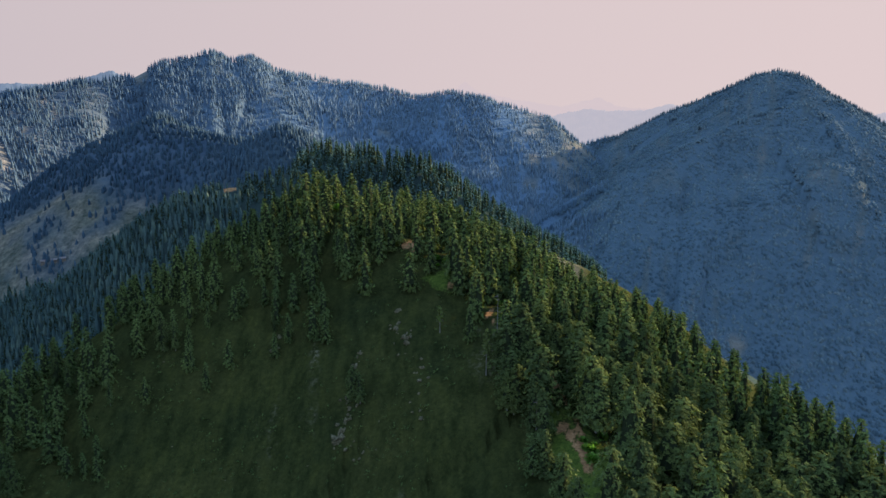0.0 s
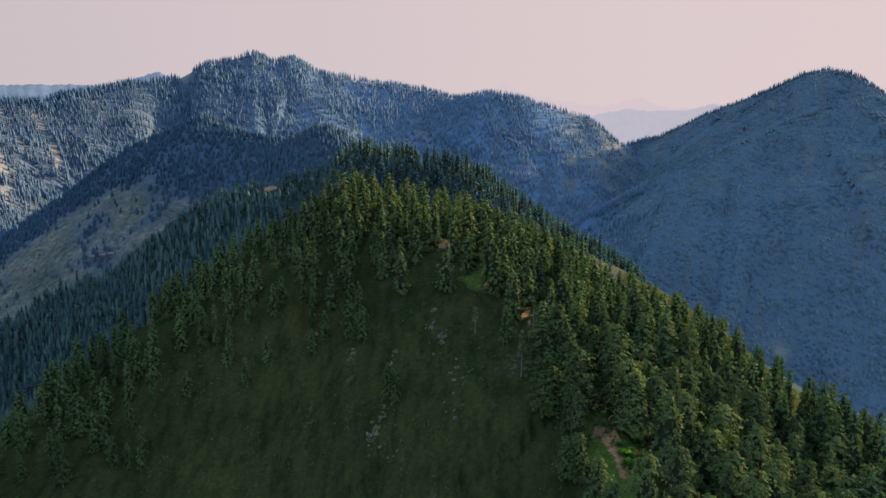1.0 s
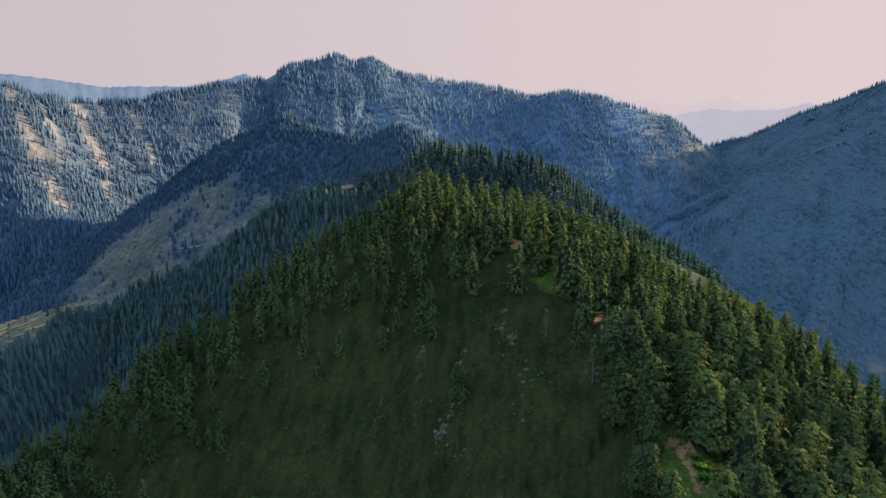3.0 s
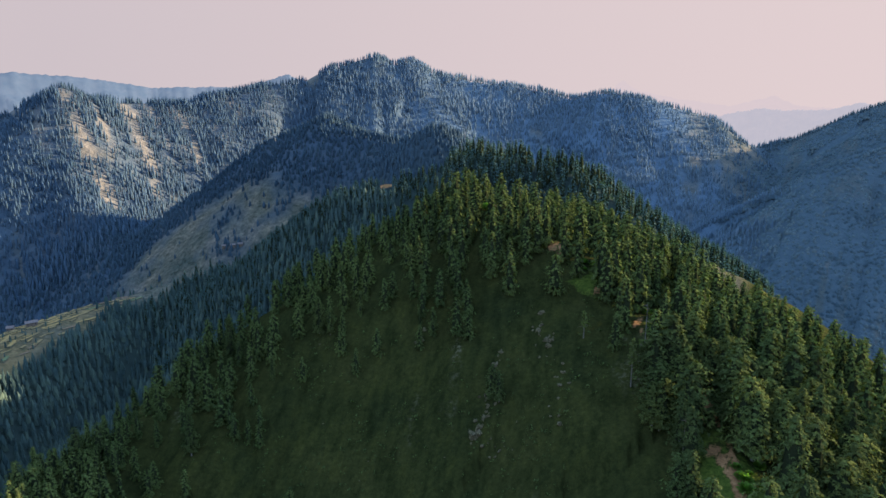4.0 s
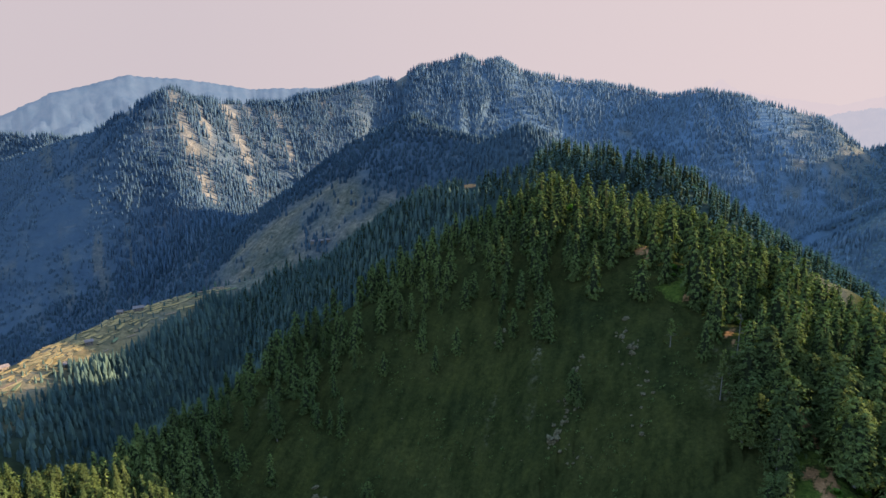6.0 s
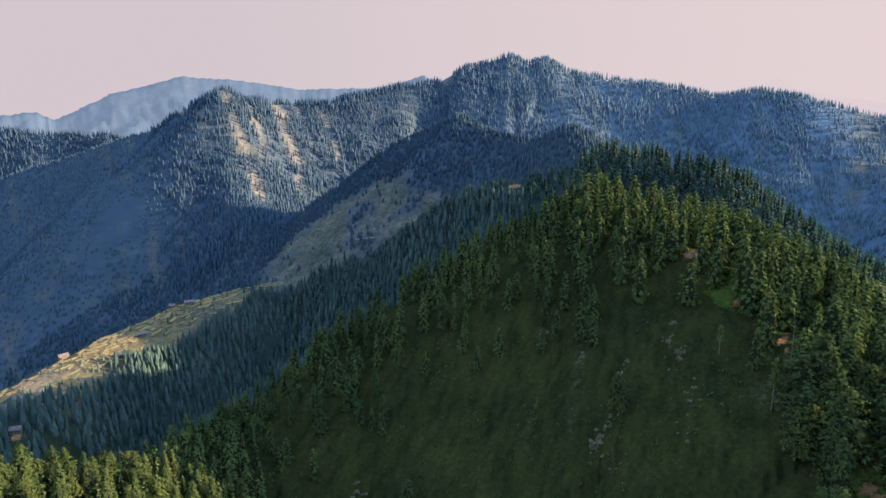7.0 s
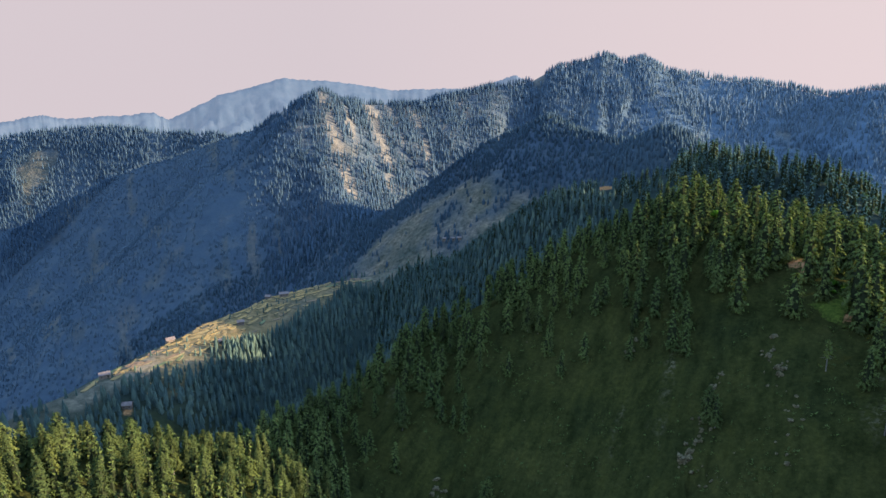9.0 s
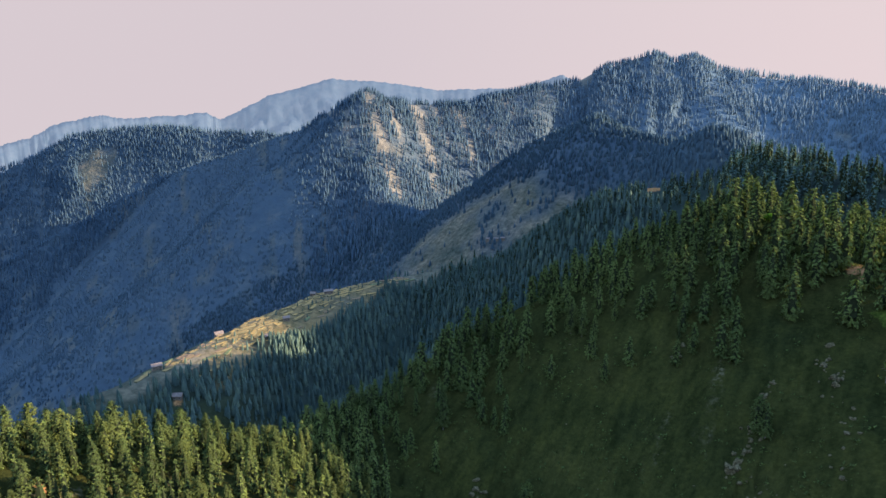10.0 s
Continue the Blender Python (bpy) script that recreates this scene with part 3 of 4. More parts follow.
def trunk_arrays(tall, thick, sides=6):
    rings = [(0.0, 1.3), (0.04, 1.0), (0.5, 0.62), (0.97, 0.08)]
    V = [(thick * w * math.cos(2 * math.pi * i / sides), thick * w * math.sin(2 * math.pi * i / sides), tall * f - (1.2 if f == 0 else 0)) for f, w in rings for i in range(sides)]
    F = []
    for r in range(len(rings) - 1):
        for i in range(sides):
            a, b = r * sides + i, r * sides + (i + 1) % sides
            F += [(a, b, b + sides), (a, b + sides, a + sides)]
    return np.array(V), np.array(F, int)


def scatter(count, bearings, ranges, density, seed, gap):
    """Random tree places on the plan, kept by a density between 0 and 1, at least gap metres apart."""
    rng = np.random.default_rng(seed)
    b = np.radians(rng.uniform(bearings[0], bearings[1], count))
    r = np.sqrt(rng.uniform(ranges[0] ** 2, ranges[1] ** 2, count))
    x, y = r * np.sin(b), r * np.cos(b)
    keep = rng.random(count) < density(x, y)
    x, y = x[keep], y[keep]
    taken, out = set(), []
    for i in range(len(x)):
        c = (int(x[i] // gap), int(y[i] // gap))
        if c not in taken:
            taken.add(c)
            out.append(i)
    return x[out], y[out], rng


def west_face(x, y):
    """1 on the open grassy face of the near hill between the path and the western shoulder, 0 elsewhere."""
    pc = crest_points(RIDGES["path_crest"][0])[:, :2]
    line = np.interp(y, pc[::-1, 1], pc[::-1, 0])
    summit = np.hypot(x - pc[0, 0], y - pc[0, 1]) + 25 * fbm(x / 40, y / 40, 3, 86)
    shoulder = distance_to("west_shoulder", x, y) + 26 * fbm(x / 45, y / 45, 3, 87)
    return np.clip((line - 7 - x) / 14, 0, 1) * np.clip((shoulder - 26) / 30, 0, 1) * np.clip((summit - 58) / 45, 0, 1) * (np.hypot(x, y) < 385)


def glade(x, y):
    """Openings round bare and lush places, cleared along the camera's sight line and sunwards."""
    m = np.zeros_like(x)
    for px, py, pr in GLADES + LUSH:
        r = math.hypot(px, py)
        ux, uy = -px / r, -py / r
        along, across = (x - px) * ux + (y - py) * uy, (x - px) * uy - (y - py) * ux
        m = np.maximum(m, band(along, -pr, pr + 30, 4) * np.clip((pr * 0.8 - np.abs(across)) / 2 + 0.5, 0, 1))
        ux, uy = math.sin(sb), math.cos(sb)
        along, across = (x - px) * ux + (y - py) * uy, (x - px) * uy - (y - py) * ux
        m = np.maximum(m, band(along, -pr, pr + 30, 3) * np.clip((pr * 0.7 - np.abs(across)) / 2 + 0.5, 0, 1))
    return m


def valley_side(name, x, y, margin):
    """1 on the side of a ridge that faces the viewpoint's valley, and a little way over its crest."""
    rows = sorted(RIDGES[name][0])
    b, r = polar(x, y)
    return (r < np.interp(b, [q[0] for q in rows], [q[2] for q in rows]) + margin).astype(float)


def near_density(x, y):
    clump = fbm(x / 30, y / 30, 3, 81)
    d = np.clip(0.78 + 0.25 * clump, 0, 1) - 0.88 * west_face(x, y) * np.clip(1.0 - np.clip(clump - 0.3, 0, 1) * 3, 0, 1)
    d = np.where(polar(x, y)[0] < -44, np.maximum(d, 0.92 * (distance_to("west_shoulder", x, y) < 60)), d)
    d = d * np.where(band(polar(x, y)[0], -47, -17, 3) > 0.5, np.clip(0.62 + 1.3 * fbm(x / 22, y / 22, 3, 89), 0.12, 1), 1)
    d = d * np.clip((distance_to("path_crest", x, y) - 3) / 4, 0.34, 1)
    back = valley_side("west_shoulder", x, y, 26) * valley_side("fir_shoulder", x, y, 26)
    return d * back * (1 - path_mask(x, y)) * (1 - meadow_mask(x, y)) * (1 - glade(x, y))


def mid_density(x, y):
    b, r = polar(x, y)
    near_hill = np.maximum(valley_side("west_shoulder", x, y, 40) * (b < -9), valley_side("fir_shoulder", x, y, 40) * (b >= -9))
    clump = fbm(x / 70, y / 70, 3, 82)
    return (1 - near_hill) * (1 - glade(x, y)) * np.clip(0.85 + clump * 0.4, 0, 1) * np.clip(1 - 1.7 * meadow_mask(x, y), np.where(b < -42, 0.05, 0.012), 1)


def far_density(x, y):
    b, r = polar(x, y)
    seen = np.where(b > -44.1, valley_side("main_range", x, y, 50), valley_side("north_west_range", x, y, 50))
    seen = seen * np.where((b < -44.1) & (r > 2250 + 60 * (-44.1 - b)) & (r < 2750), 0.3, 1)
    streak = value_noise(b * 1.6 + fbm(x / 160, y / 160, 3, 83), r / 260, 84)
    clump = fbm(x / 120, y / 120, 4, 85)
    east = np.clip((b - 9) / 5, 0, 1)
    seen = seen * (np.hypot(x + 1160, y - 872) > 55)
    return seen * np.clip(0.62 + 0.4 * band(b, -50, -32, 3) + 0.7 * streak * (1 - 0.7 * east) + 0.8 * clump + 0.5 * east, 0.22, 1) * np.clip(1 - 1.4 * meadow_mask(x, y), 0.03, 1) * np.clip(1 - 1.2 * scree_mask(x, y), 0.1, 1)


def forest(name, spots, kinds, sizes, mat, label, rng, sink=0.6, smooth=False, heart=0):
    """One joined wood out of a few tree shapes; heart: how many faces at the end of each shape are the core painted
    dark for shade.
    """
    x, y = spots
    z = height(x, y)
    n = len(x)
    which = rng.integers(0, len(kinds), n)
    scale = sizes
    stretch = rng.uniform(0.85, 1.2, n)
    turn = rng.uniform(0, 2 * math.pi, n)
    Vs, Fs, inner, start = [], [], [], 0
    for k, (V, F) in enumerate(kinds):
        m = np.nonzero(which == k)[0]
        if not len(m):
            continue
        c, s = np.cos(turn[m])[:, None], np.sin(turn[m])[:, None]
        wide = (scale[m] * stretch[m])[:, None]
        vx = (V[:, 0] * c - V[:, 1] * s) * wide + x[m][:, None]
        vy = (V[:, 0] * s + V[:, 1] * c) * wide + y[m][:, None]
        vz = V[:, 2] * scale[m][:, None] + z[m][:, None] - sink
        Vs.append(np.stack([vx, vy, vz], -1).reshape(-1, 3))
        Fs.append((F[None] + (np.arange(len(m)) * len(V))[:, None, None] + start).reshape(-1, 3))
        inner.append(np.tile(np.arange(len(F)) >= len(F) - heart, len(m)))
        start += len(m) * len(V)
    ob = new(name, mesh_from(np.concatenate(Vs), np.concatenate(Fs), name, smooth=smooth))
    ob.data.materials.append(mat)
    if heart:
        ob.data.materials.append(core_shade)
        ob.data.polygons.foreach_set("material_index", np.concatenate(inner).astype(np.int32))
    return tagged(ob, label, "forest", kind="stuff")


def tuft_crown(rng, tall, wide, tufts, blades, size, bare=0.1, blunt=0.5):
    """Crown of a mountain conifer: uneven lobes of small needle tufts round a dark heart."""
    V, F = [], []
    p1, p2, p3 = rng.uniform(0, 6.28, 3)
    for c in range(tufts):
        f = (c + rng.uniform(0, 1)) / tufts
        a = c * 2.39996 + rng.uniform(-0.5, 0.5)
        body = min(1.0, (f + 0.08) * 3.0) ** 0.6 * (1 - f) ** blunt + 0.05
        lobe = 1 + 0.24 * math.sin(2 * a + 9 * f + p1) + 0.2 * math.sin(14 * f + a + p2) + 0.12 * math.sin(3 * a - 17 * f + p3)
        reach = wide * tall * body * lobe * math.sqrt(rng.uniform(0.4, 1.0))
        o = np.array([reach * math.cos(a), reach * math.sin(a), tall * (bare + (0.99 - bare) * f) - 0.15 * reach + rng.uniform(-0.4, 0.4)])
        out = np.array([math.cos(a), math.sin(a), 0.35 + 0.9 * f ** 3])
        out /= np.linalg.norm(out)
        q = size * rng.uniform(0.65, 1.35) * (1 - 0.4 * f)
        for b in range(blades):
            v = rng.normal(size=3)
            d = v - out * (v @ out)
            d = d / (np.linalg.norm(d) + 1e-6) * 0.85 + out * rng.uniform(0.2, 0.7) - np.array([0, 0, 0.15])
            side = np.cross(d, out)
            side = side / (np.linalg.norm(side) + 1e-6) * q * 0.2
            k = len(V)
            V.extend([o, o + d * q * 0.55 + side, o + d * q * 1.1, o + d * q * 0.55 - side])
            F.extend([(k, k + 1, k + 2), (k, k + 2, k + 3)])
    add_heart(V, F, tall, wide, tall * bare)
    return np.array(V), np.array(F, int)


def bough_crown(rng, tall, wide, boughs, clumps, blades, size, bare=0.1, blunt=0.6, droop=0.3, heart=0.8):
    """Crown of a fir or pine: drooping boughs in uneven tiers, each carrying clumps of needle sprays round a dark heart."""
    V, F = [], []
    p1, p2, p3 = rng.uniform(0, 6.28, 3)
    lean = rng.uniform(-0.35, 0.35, 2)
    for c in range(boughs):
        f = ((c + rng.uniform(0, 1)) / boughs) ** 1.12
        a = c * 2.39996 + rng.uniform(-0.6, 0.6)
        body = min(1.0, (f + 0.1) * 3.2) ** 0.6 * (1 - f) ** blunt + 0.02
        lobe = 1 + 0.2 * math.sin(2 * a + 8 * f + p1) + 0.2 * math.sin(16 * f + a + p2) + 0.14 * math.sin(3 * a - 21 * f + p3)
        reach = wide * tall * body * lobe * rng.uniform(0.72, 1.12)
        root = tall * (bare + (0.985 - bare) * f)
        sag = droop * rng.uniform(0.5, 1.5) - 0.5 * f ** 3
        ca, sa = math.cos(a), math.sin(a)
        for k in range(clumps):
            g = 1.0 - 0.62 * k / clumps + rng.uniform(-0.1, 0.06)
            turn = rng.uniform(-0.35, 0.35) * (1 if k else 0.4)
            x, y = reach * g * math.cos(a + turn), reach * g * math.sin(a + turn)
            o = np.array([x + lean[0] * f, y + lean[1] * f, root - sag * reach * g * g + rng.uniform(-0.25, 0.25)])
            q = size * rng.uniform(0.6, 1.3) * (1 - 0.35 * f)
            for b in range(blades):
                w = a + turn + rng.uniform(-0.5, 0.5)
                out = np.array([math.cos(w), math.sin(w), 0.25 + rng.uniform(-0.25, 0.55) + f ** 3])
                out /= np.linalg.norm(out)
                d = rng.normal(size=3) + np.array([ca * 0.5, sa * 0.5, -0.6 + f ** 2])
                d -= out * (d @ out) * 0.8
                d /= np.linalg.norm(d) + 1e-6
                side = np.cross(d, out)
                side *= q * rng.uniform(0.24, 0.4) / (np.linalg.norm(side) + 1e-6)
                n = len(V)
                V.extend([o - d * q * 0.45 + side, o - d * q * 0.3 - side, o + d * q * 1.1])
                F.append((n, n + 1, n + 2))
    add_heart(V, F, tall, wide * heart, tall * bare)
    return np.array(V), np.array(F, int)


def dome_arrays(rng, tall, wide, n=5):
    """A far broad crown, one rounded lump of the canopy."""
    V, F = [], []
    for z, w in ((0.12, 1.0), (0.66, 0.74)):
        for i in range(n):
            a = 2 * math.pi * (i + rng.uniform(-0.2, 0.2) + (0.5 if z > 0.5 else 0)) / n
            reach = wide * tall * w * rng.uniform(0.8, 1.15)
            V.append((reach * math.cos(a), reach * math.sin(a), tall * (z + rng.uniform(-0.06, 0.06))))
    V.append((rng.uniform(-0.6, 0.6), rng.uniform(-0.6, 0.6), tall))
    for i in range(n):
        j = (i + 1) % n
        F += [(i, j, n + i), (n + i, j, n + j), (n + i, n + j, 2 * n)]
    return np.array(V), np.array(F, int)


shape_rng = np.random.default_rng(7)
NEAR_KINDS = []
for i in range(8):
    crown = bough_crown(shape_rng, 26, 0.165 + 0.018 * (i % 4), 152, 4, 4, 0.98, 0.06 + 0.03 * (i % 3), 0.34 + 0.17 * (i % 3), 0.34, 0.78)
    NEAR_KINDS.append((crown, trunk_arrays(26, 0.34), needles_near))
for i in range(4):
    crown = bough_crown(shape_rng, 23, 0.20 + 0.02 * i, 140, 5, 4, 0.9, 0.12 + 0.05 * (i % 3), 0.42, 0.16, 0.75)
    NEAR_KINDS.append((crown, trunk_arrays(22, 0.36), needles_pine))
FILL_KINDS = [bough_crown(shape_rng, 26, 0.165 + 0.018 * (i % 5), 84, 3, 3, 1.45, 0.06, 0.36 + 0.11 * (i % 4), 0.32, 0.85) for i in range(9)]
STAND_KINDS = [bough_crown(shape_rng, 25, 0.125 + 0.012 * (i % 5), 30, 2, 2, 2.6, 0.03, 0.5 + 0.07 * (i % 4), 0.3, 1.15) for i in range(8)]
MOUND_KINDS = [spire_arrays(shape_rng, 26, 0.19 + 0.014 * i, ((0.0, 1.0, 1.0),), 4) for i in range(7)]
FAR_KINDS = [spire_arrays(shape_rng, 26, 0.095 + 0.010 * i, ((0.0, 1.0, 1.0),), 4) for i in range(8)]
LONE_KINDS = [spire_arrays(shape_rng, 26, 0.085 + 0.009 * i, ((0.0, 1.0, 1.0),), 4) for i in range(7)]
SLOPE_KINDS = [spire_arrays(shape_rng, 26, 0.13 + 0.012 * i, ((0.0, 0.75, 1.0), (0.35, 1.0, 0.8)), 4) for i in range(7)]
ROUND_KINDS = [dome_arrays(shape_rng, 10 + i, 0.46 + 0.02 * i, 4) for i in range(6)]

near_meshes = []
for (cv, cf), (tv, tf), needles in NEAR_KINDS:
    crown_mesh = mesh_from(cv, cf, "crown", smooth=False)
    crown_mesh.materials.append(needles)
    crown_mesh.materials.append(core_shade)
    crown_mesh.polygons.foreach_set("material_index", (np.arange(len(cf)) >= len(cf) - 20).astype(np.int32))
    trunk_mesh = mesh_from(tv, tf, "trunk")
    trunk_mesh.materials.append(bark)
    near_meshes.append((crown_mesh, trunk_mesh))


def near_tree(x, y, z, size, wide, turn, kind):
    pine = kind > 7
    tree = new("pine_tree" if pine else "fir_tree")
    tree.empty_display_size = 0.5
    tree.matrix_world = Matrix.LocRotScale((x, y, z), Euler((0, 0, turn)), (size * wide, size * wide, size))
    for part_name, me in zip(("crown", "trunk"), near_meshes[kind]):
        ob = new(part_name, me)
        ob.parent = tree
    if pine:
        return tagged(tree, "old pine with a rounded green crown on the slope", "tree", group="pines on the near hill")
    return tagged(tree, "tall narrow dark green fir on the mountain slope", "tree", group="firs on the near hill")


def tree_size(x, y, low, high, rng):
    """Trees of one stand are about as tall as each other."""
    stand = np.clip(0.5 + 0.7 * fbm(x / 45, y / 45, 3, 90), 0, 1)
    return (low + (high - low) * np.clip(0.55 * stand + 0.45 * rng.random(len(x)), 0, 1))


nx, ny, nrng = scatter(9000, (-82, 44), (150, 450), near_density, 11, 8.3)
size_ = tree_size(nx, ny, 0.6, 1.22, nrng)
size_ = size_ * (1 - 0.35 * west_face(nx, ny))
b_, r_ = polar(nx, ny)
size_ = size_ * np.where(b_ < -40, 0.62, np.where(b_ < -14, 0.82, 1.0))
order = np.argsort(r_)
single, rest = order[:300], order[300:]
nz = height(nx, ny)
for i in single:
    kind = int(nrng.choice((1, 2, 4, 5, 7, 8, 10))) if b_[i] < -40 else int(nrng.integers(0, len(near_meshes)))
    near_tree(nx[i], ny[i], nz[i] - 0.3, size_[i], nrng.uniform(1.0, 1.35) if b_[i] < -14 else nrng.uniform(1.05, 1.65), nrng.uniform(0, 6.28), kind)
forest("fir_wood", (nx[rest], ny[rest]), FILL_KINDS, size_[rest], needles_near, "dense dark green fir wood on the near hill", nrng, heart=20)
ux_, uy_, urng = scatter(9000, (-80, -43), (140, 330), lambda x, y: 0.8 * (distance_to("west_shoulder", x, y) < 55) * valley_side("west_shoulder", x, y, 14) * (1 - path_mask(x, y)), 22, 6.0)
forest("young_fir_wood", (ux_, uy_), STAND_KINDS, tree_size(ux_, uy_, 0.3, 0.56, urng), needles_near, "young firs growing close between the taller trees", urng, heart=20)


def spot(bearing, angle):
    """Where the line of sight at this bearing and angle of height meets the ground."""
    r = np.arange(120.0, 460.0, 0.5)
    x, y = r * math.sin(radians(bearing)), r * math.cos(radians(bearing))
    z = height(x, y)
    k = int(np.argmax(z - EYE >= r * math.tan(radians(angle))))
    return x[k], y[k], z[k]


# single trees that stand out on the open face and along its edges: bearing, angle of the foot, height, breadth, pine or fir
for bearing, angle, tall, wide, kind in ((-43.6, -23.4, 19, 1.35, 1), (-42.4, -23.5, 20, 1.5, 5), (-41.6, -23.8, 15, 1.2, 2), (-46.3, -26.8, 17, 1.2, 3), (-44.6, -26.8, 17, 1.3, 6),
                                         (-50.6, -28.4, 18, 1.2, 0), (-49.3, -27.8, 19, 1.1, 4), (-33.4, -21.2, 25, 0.85, 2), (-32.6, -21.6, 17, 0.9, 7), (-29.8, -23.1, 14, 0.8, 1),
                                         (-25.3, -19.4, 20, 0.9, 3), (-24.3, -19.6, 15, 1.0, 5), (-22.8, -14.6, 17, 1.3, 8), (-25.6, -12.8, 13, 1.2, 9), (-8.7, -14.6, 11, 0.9, 0),
                                         (-6.9, -13.5, 8, 0.9, 4), (6.3, -26.4, 17, 1.3, 9), (14.2, -27.0, 26, 1.2, 11), (-39.8, -24.8, 18, 1.0, 6), (-37.4, -28.2, 21, 1.0, 2),
                                         (-15.8, -19.0, 9, 0.9, 7)):
    hx, hy, hz = spot(bearing, angle)
    near_tree(hx, hy, hz - 0.3, tall / (23 if kind > 7 else 26), wide, bearing, kind)

mx, my, mrng = scatter(20000, (-62, 15), (440, 800), lambda x, y: mid_density(x, y) * np.where(polar(x, y)[0] < -40, distance_to("field_ridge", x, y) > 130, 1), 12, 8.4)
msize = tree_size(mx, my, 0.5, 1.1, mrng) * np.where(polar(mx, my)[0] < -13, 0.68, 1.0)
forest("conifer_wood", (mx, my), STAND_KINDS, msize, needles_mid, "dark conifer wood on the middle ridges", mrng, heart=20)
vx, vy, vrng = scatter(60000, (-62, 15), (800, 1300), mid_density, 19, 6.5)
forest("spur_forest", (vx, vy), MOUND_KINDS, tree_size(vx, vy, 0.3, 0.56, vrng), needles_spur, "shaded pine forest on the spur, tinted blue-green for haze", vrng, 1.5, True)
hx, hy, hrng = scatter(34000, (-82, -18), (330, 730), lambda x, y: mid_density(x, y) * (distance_to("field_ridge", x, y) < 190) * np.where(polar(x, y)[0] < -42, valley_side("field_ridge", x, y, 8), 1), 18, 5)
forest("hillside_wood", (hx, hy), SLOPE_KINDS, tree_size(hx, hy, 0.18, 0.66, hrng) * (1 - 0.55 * meadow_mask(hx, hy)), needles_slope, "young conifer wood below the terraced fields", hrng)


def spire_share(x, y):
    """Spires on the main range and the sunny flank, broad crowns on the shaded sides, mingled where they meet."""
    b, r = polar(x, y)
    b = b + 2.5 * fbm(x / 70, y / 70, 3, 88)
    return band(b, -48, 12, 4) * np.clip((r - 1210) / 60, 0, 1)


fx, fy, frng = scatter(100000, (-51, 15), (1200, 2380), lambda x, y: far_density(x, y) * spire_share(x, y), 13, 6.6)
fsize = tree_size(fx, fy, 0.36, 1.0, frng)
sunny = polar(fx, fy)[0] + 5 * frng.normal(size=len(fx)) < -21
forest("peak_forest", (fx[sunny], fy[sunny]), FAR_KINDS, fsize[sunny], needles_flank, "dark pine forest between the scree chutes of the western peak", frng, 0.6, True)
forest("mountain_forest", (fx[~sunny], fy[~sunny]), FAR_KINDS, fsize[~sunny], needles_far, "pine forest in streaks on the main range, tinted blue-green for haze", frng, 0.6, True)
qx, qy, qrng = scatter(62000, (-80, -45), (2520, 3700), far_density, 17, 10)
forest("ridge_forest", (qx, qy), LONE_KINDS, tree_size(qx, qy, 0.6, 1.3, qrng), needles_flank, "pine forest along the distant crest, tinted blue for haze", qrng, 0.6, True)
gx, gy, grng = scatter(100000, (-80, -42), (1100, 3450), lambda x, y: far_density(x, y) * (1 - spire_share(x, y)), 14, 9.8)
forest("valley_forest", (gx, gy), MOUND_KINDS, tree_size(gx, gy, 0.28, 0.52, grng), needles_valley, "mixed forest on the shaded mountain sides, tinted blue-green for haze", grng, 2.0, True)
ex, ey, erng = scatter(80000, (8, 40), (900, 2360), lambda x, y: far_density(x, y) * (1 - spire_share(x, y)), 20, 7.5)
forest("eastern_forest", (ex, ey), ROUND_KINDS, tree_size(ex, ey, 0.4, 0.78, erng), needles_shade, "mixed forest on the shaded eastern mountain, tinted blue-green for haze", erng, 3.8, True)


cx, cy, crng = scatter(30000, (13, 38), (1950, 2360), lambda x, y: (distance_to("main_range", x, y) < 30) * np.clip(0.5 + fbm(x / 60, y / 60, 3, 92), 0, 1), 21, 7.5)
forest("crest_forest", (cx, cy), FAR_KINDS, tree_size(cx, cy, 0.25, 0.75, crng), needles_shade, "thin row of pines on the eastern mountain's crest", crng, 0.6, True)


# ---- helpers for things ----
def part(name, verts, faces, mat, parent, label="", smooth=False):
    """One mesh under a thing or under a part; faces may have any number of corners."""
    me = bpy.data.meshes.new(name)
    me.from_pydata([tuple(v) for v in verts], [], [tuple(f) for f in faces])
    me.polygons.foreach_set("use_smooth", [smooth] * len(me.polygons))
    me.materials.append(mat)
    ob = new(name, me)
    ob.parent = parent
    if label:
        tagged(ob, label)
    return ob


def thing(name, at, turn, label, category, group=""):
    ob = new(name)
    ob.empty_display_size = 0.5
    ob.matrix_world = Matrix.LocRotScale(at, Euler((0, 0, turn)), (1, 1, 1))
    return tagged(ob, label, category, group)


def ground_at(x, y):
    return float(height(np.array([float(x)]), np.array([float(y)]))[0])


def box(x0, y0, z0, x1, y1, z1):
    V = [(x, y, z) for z in (z0, z1) for x, y in ((x0, y0), (x1, y0), (x1, y1), (x0, y1))]
    F = [(3, 2, 1, 0), (4, 5, 6, 7), (0, 1, 5, 4), (1, 2, 6, 5), (2, 3, 7, 6), (3, 0, 4, 7)]
    return V, F


def earth(name, dark, light, scale):
    m, n, l, p = material(name)
    l.new(ramp(n, l, noise_node(n, l, scale, 6, 0.7), [(0.3, dark), (0.7, light)]), p.inputs["Base Color"])
    p.inputs["Roughness"].default_value = 0.95
    p.inputs["Specular IOR Level"].default_value = 0.1
    return m


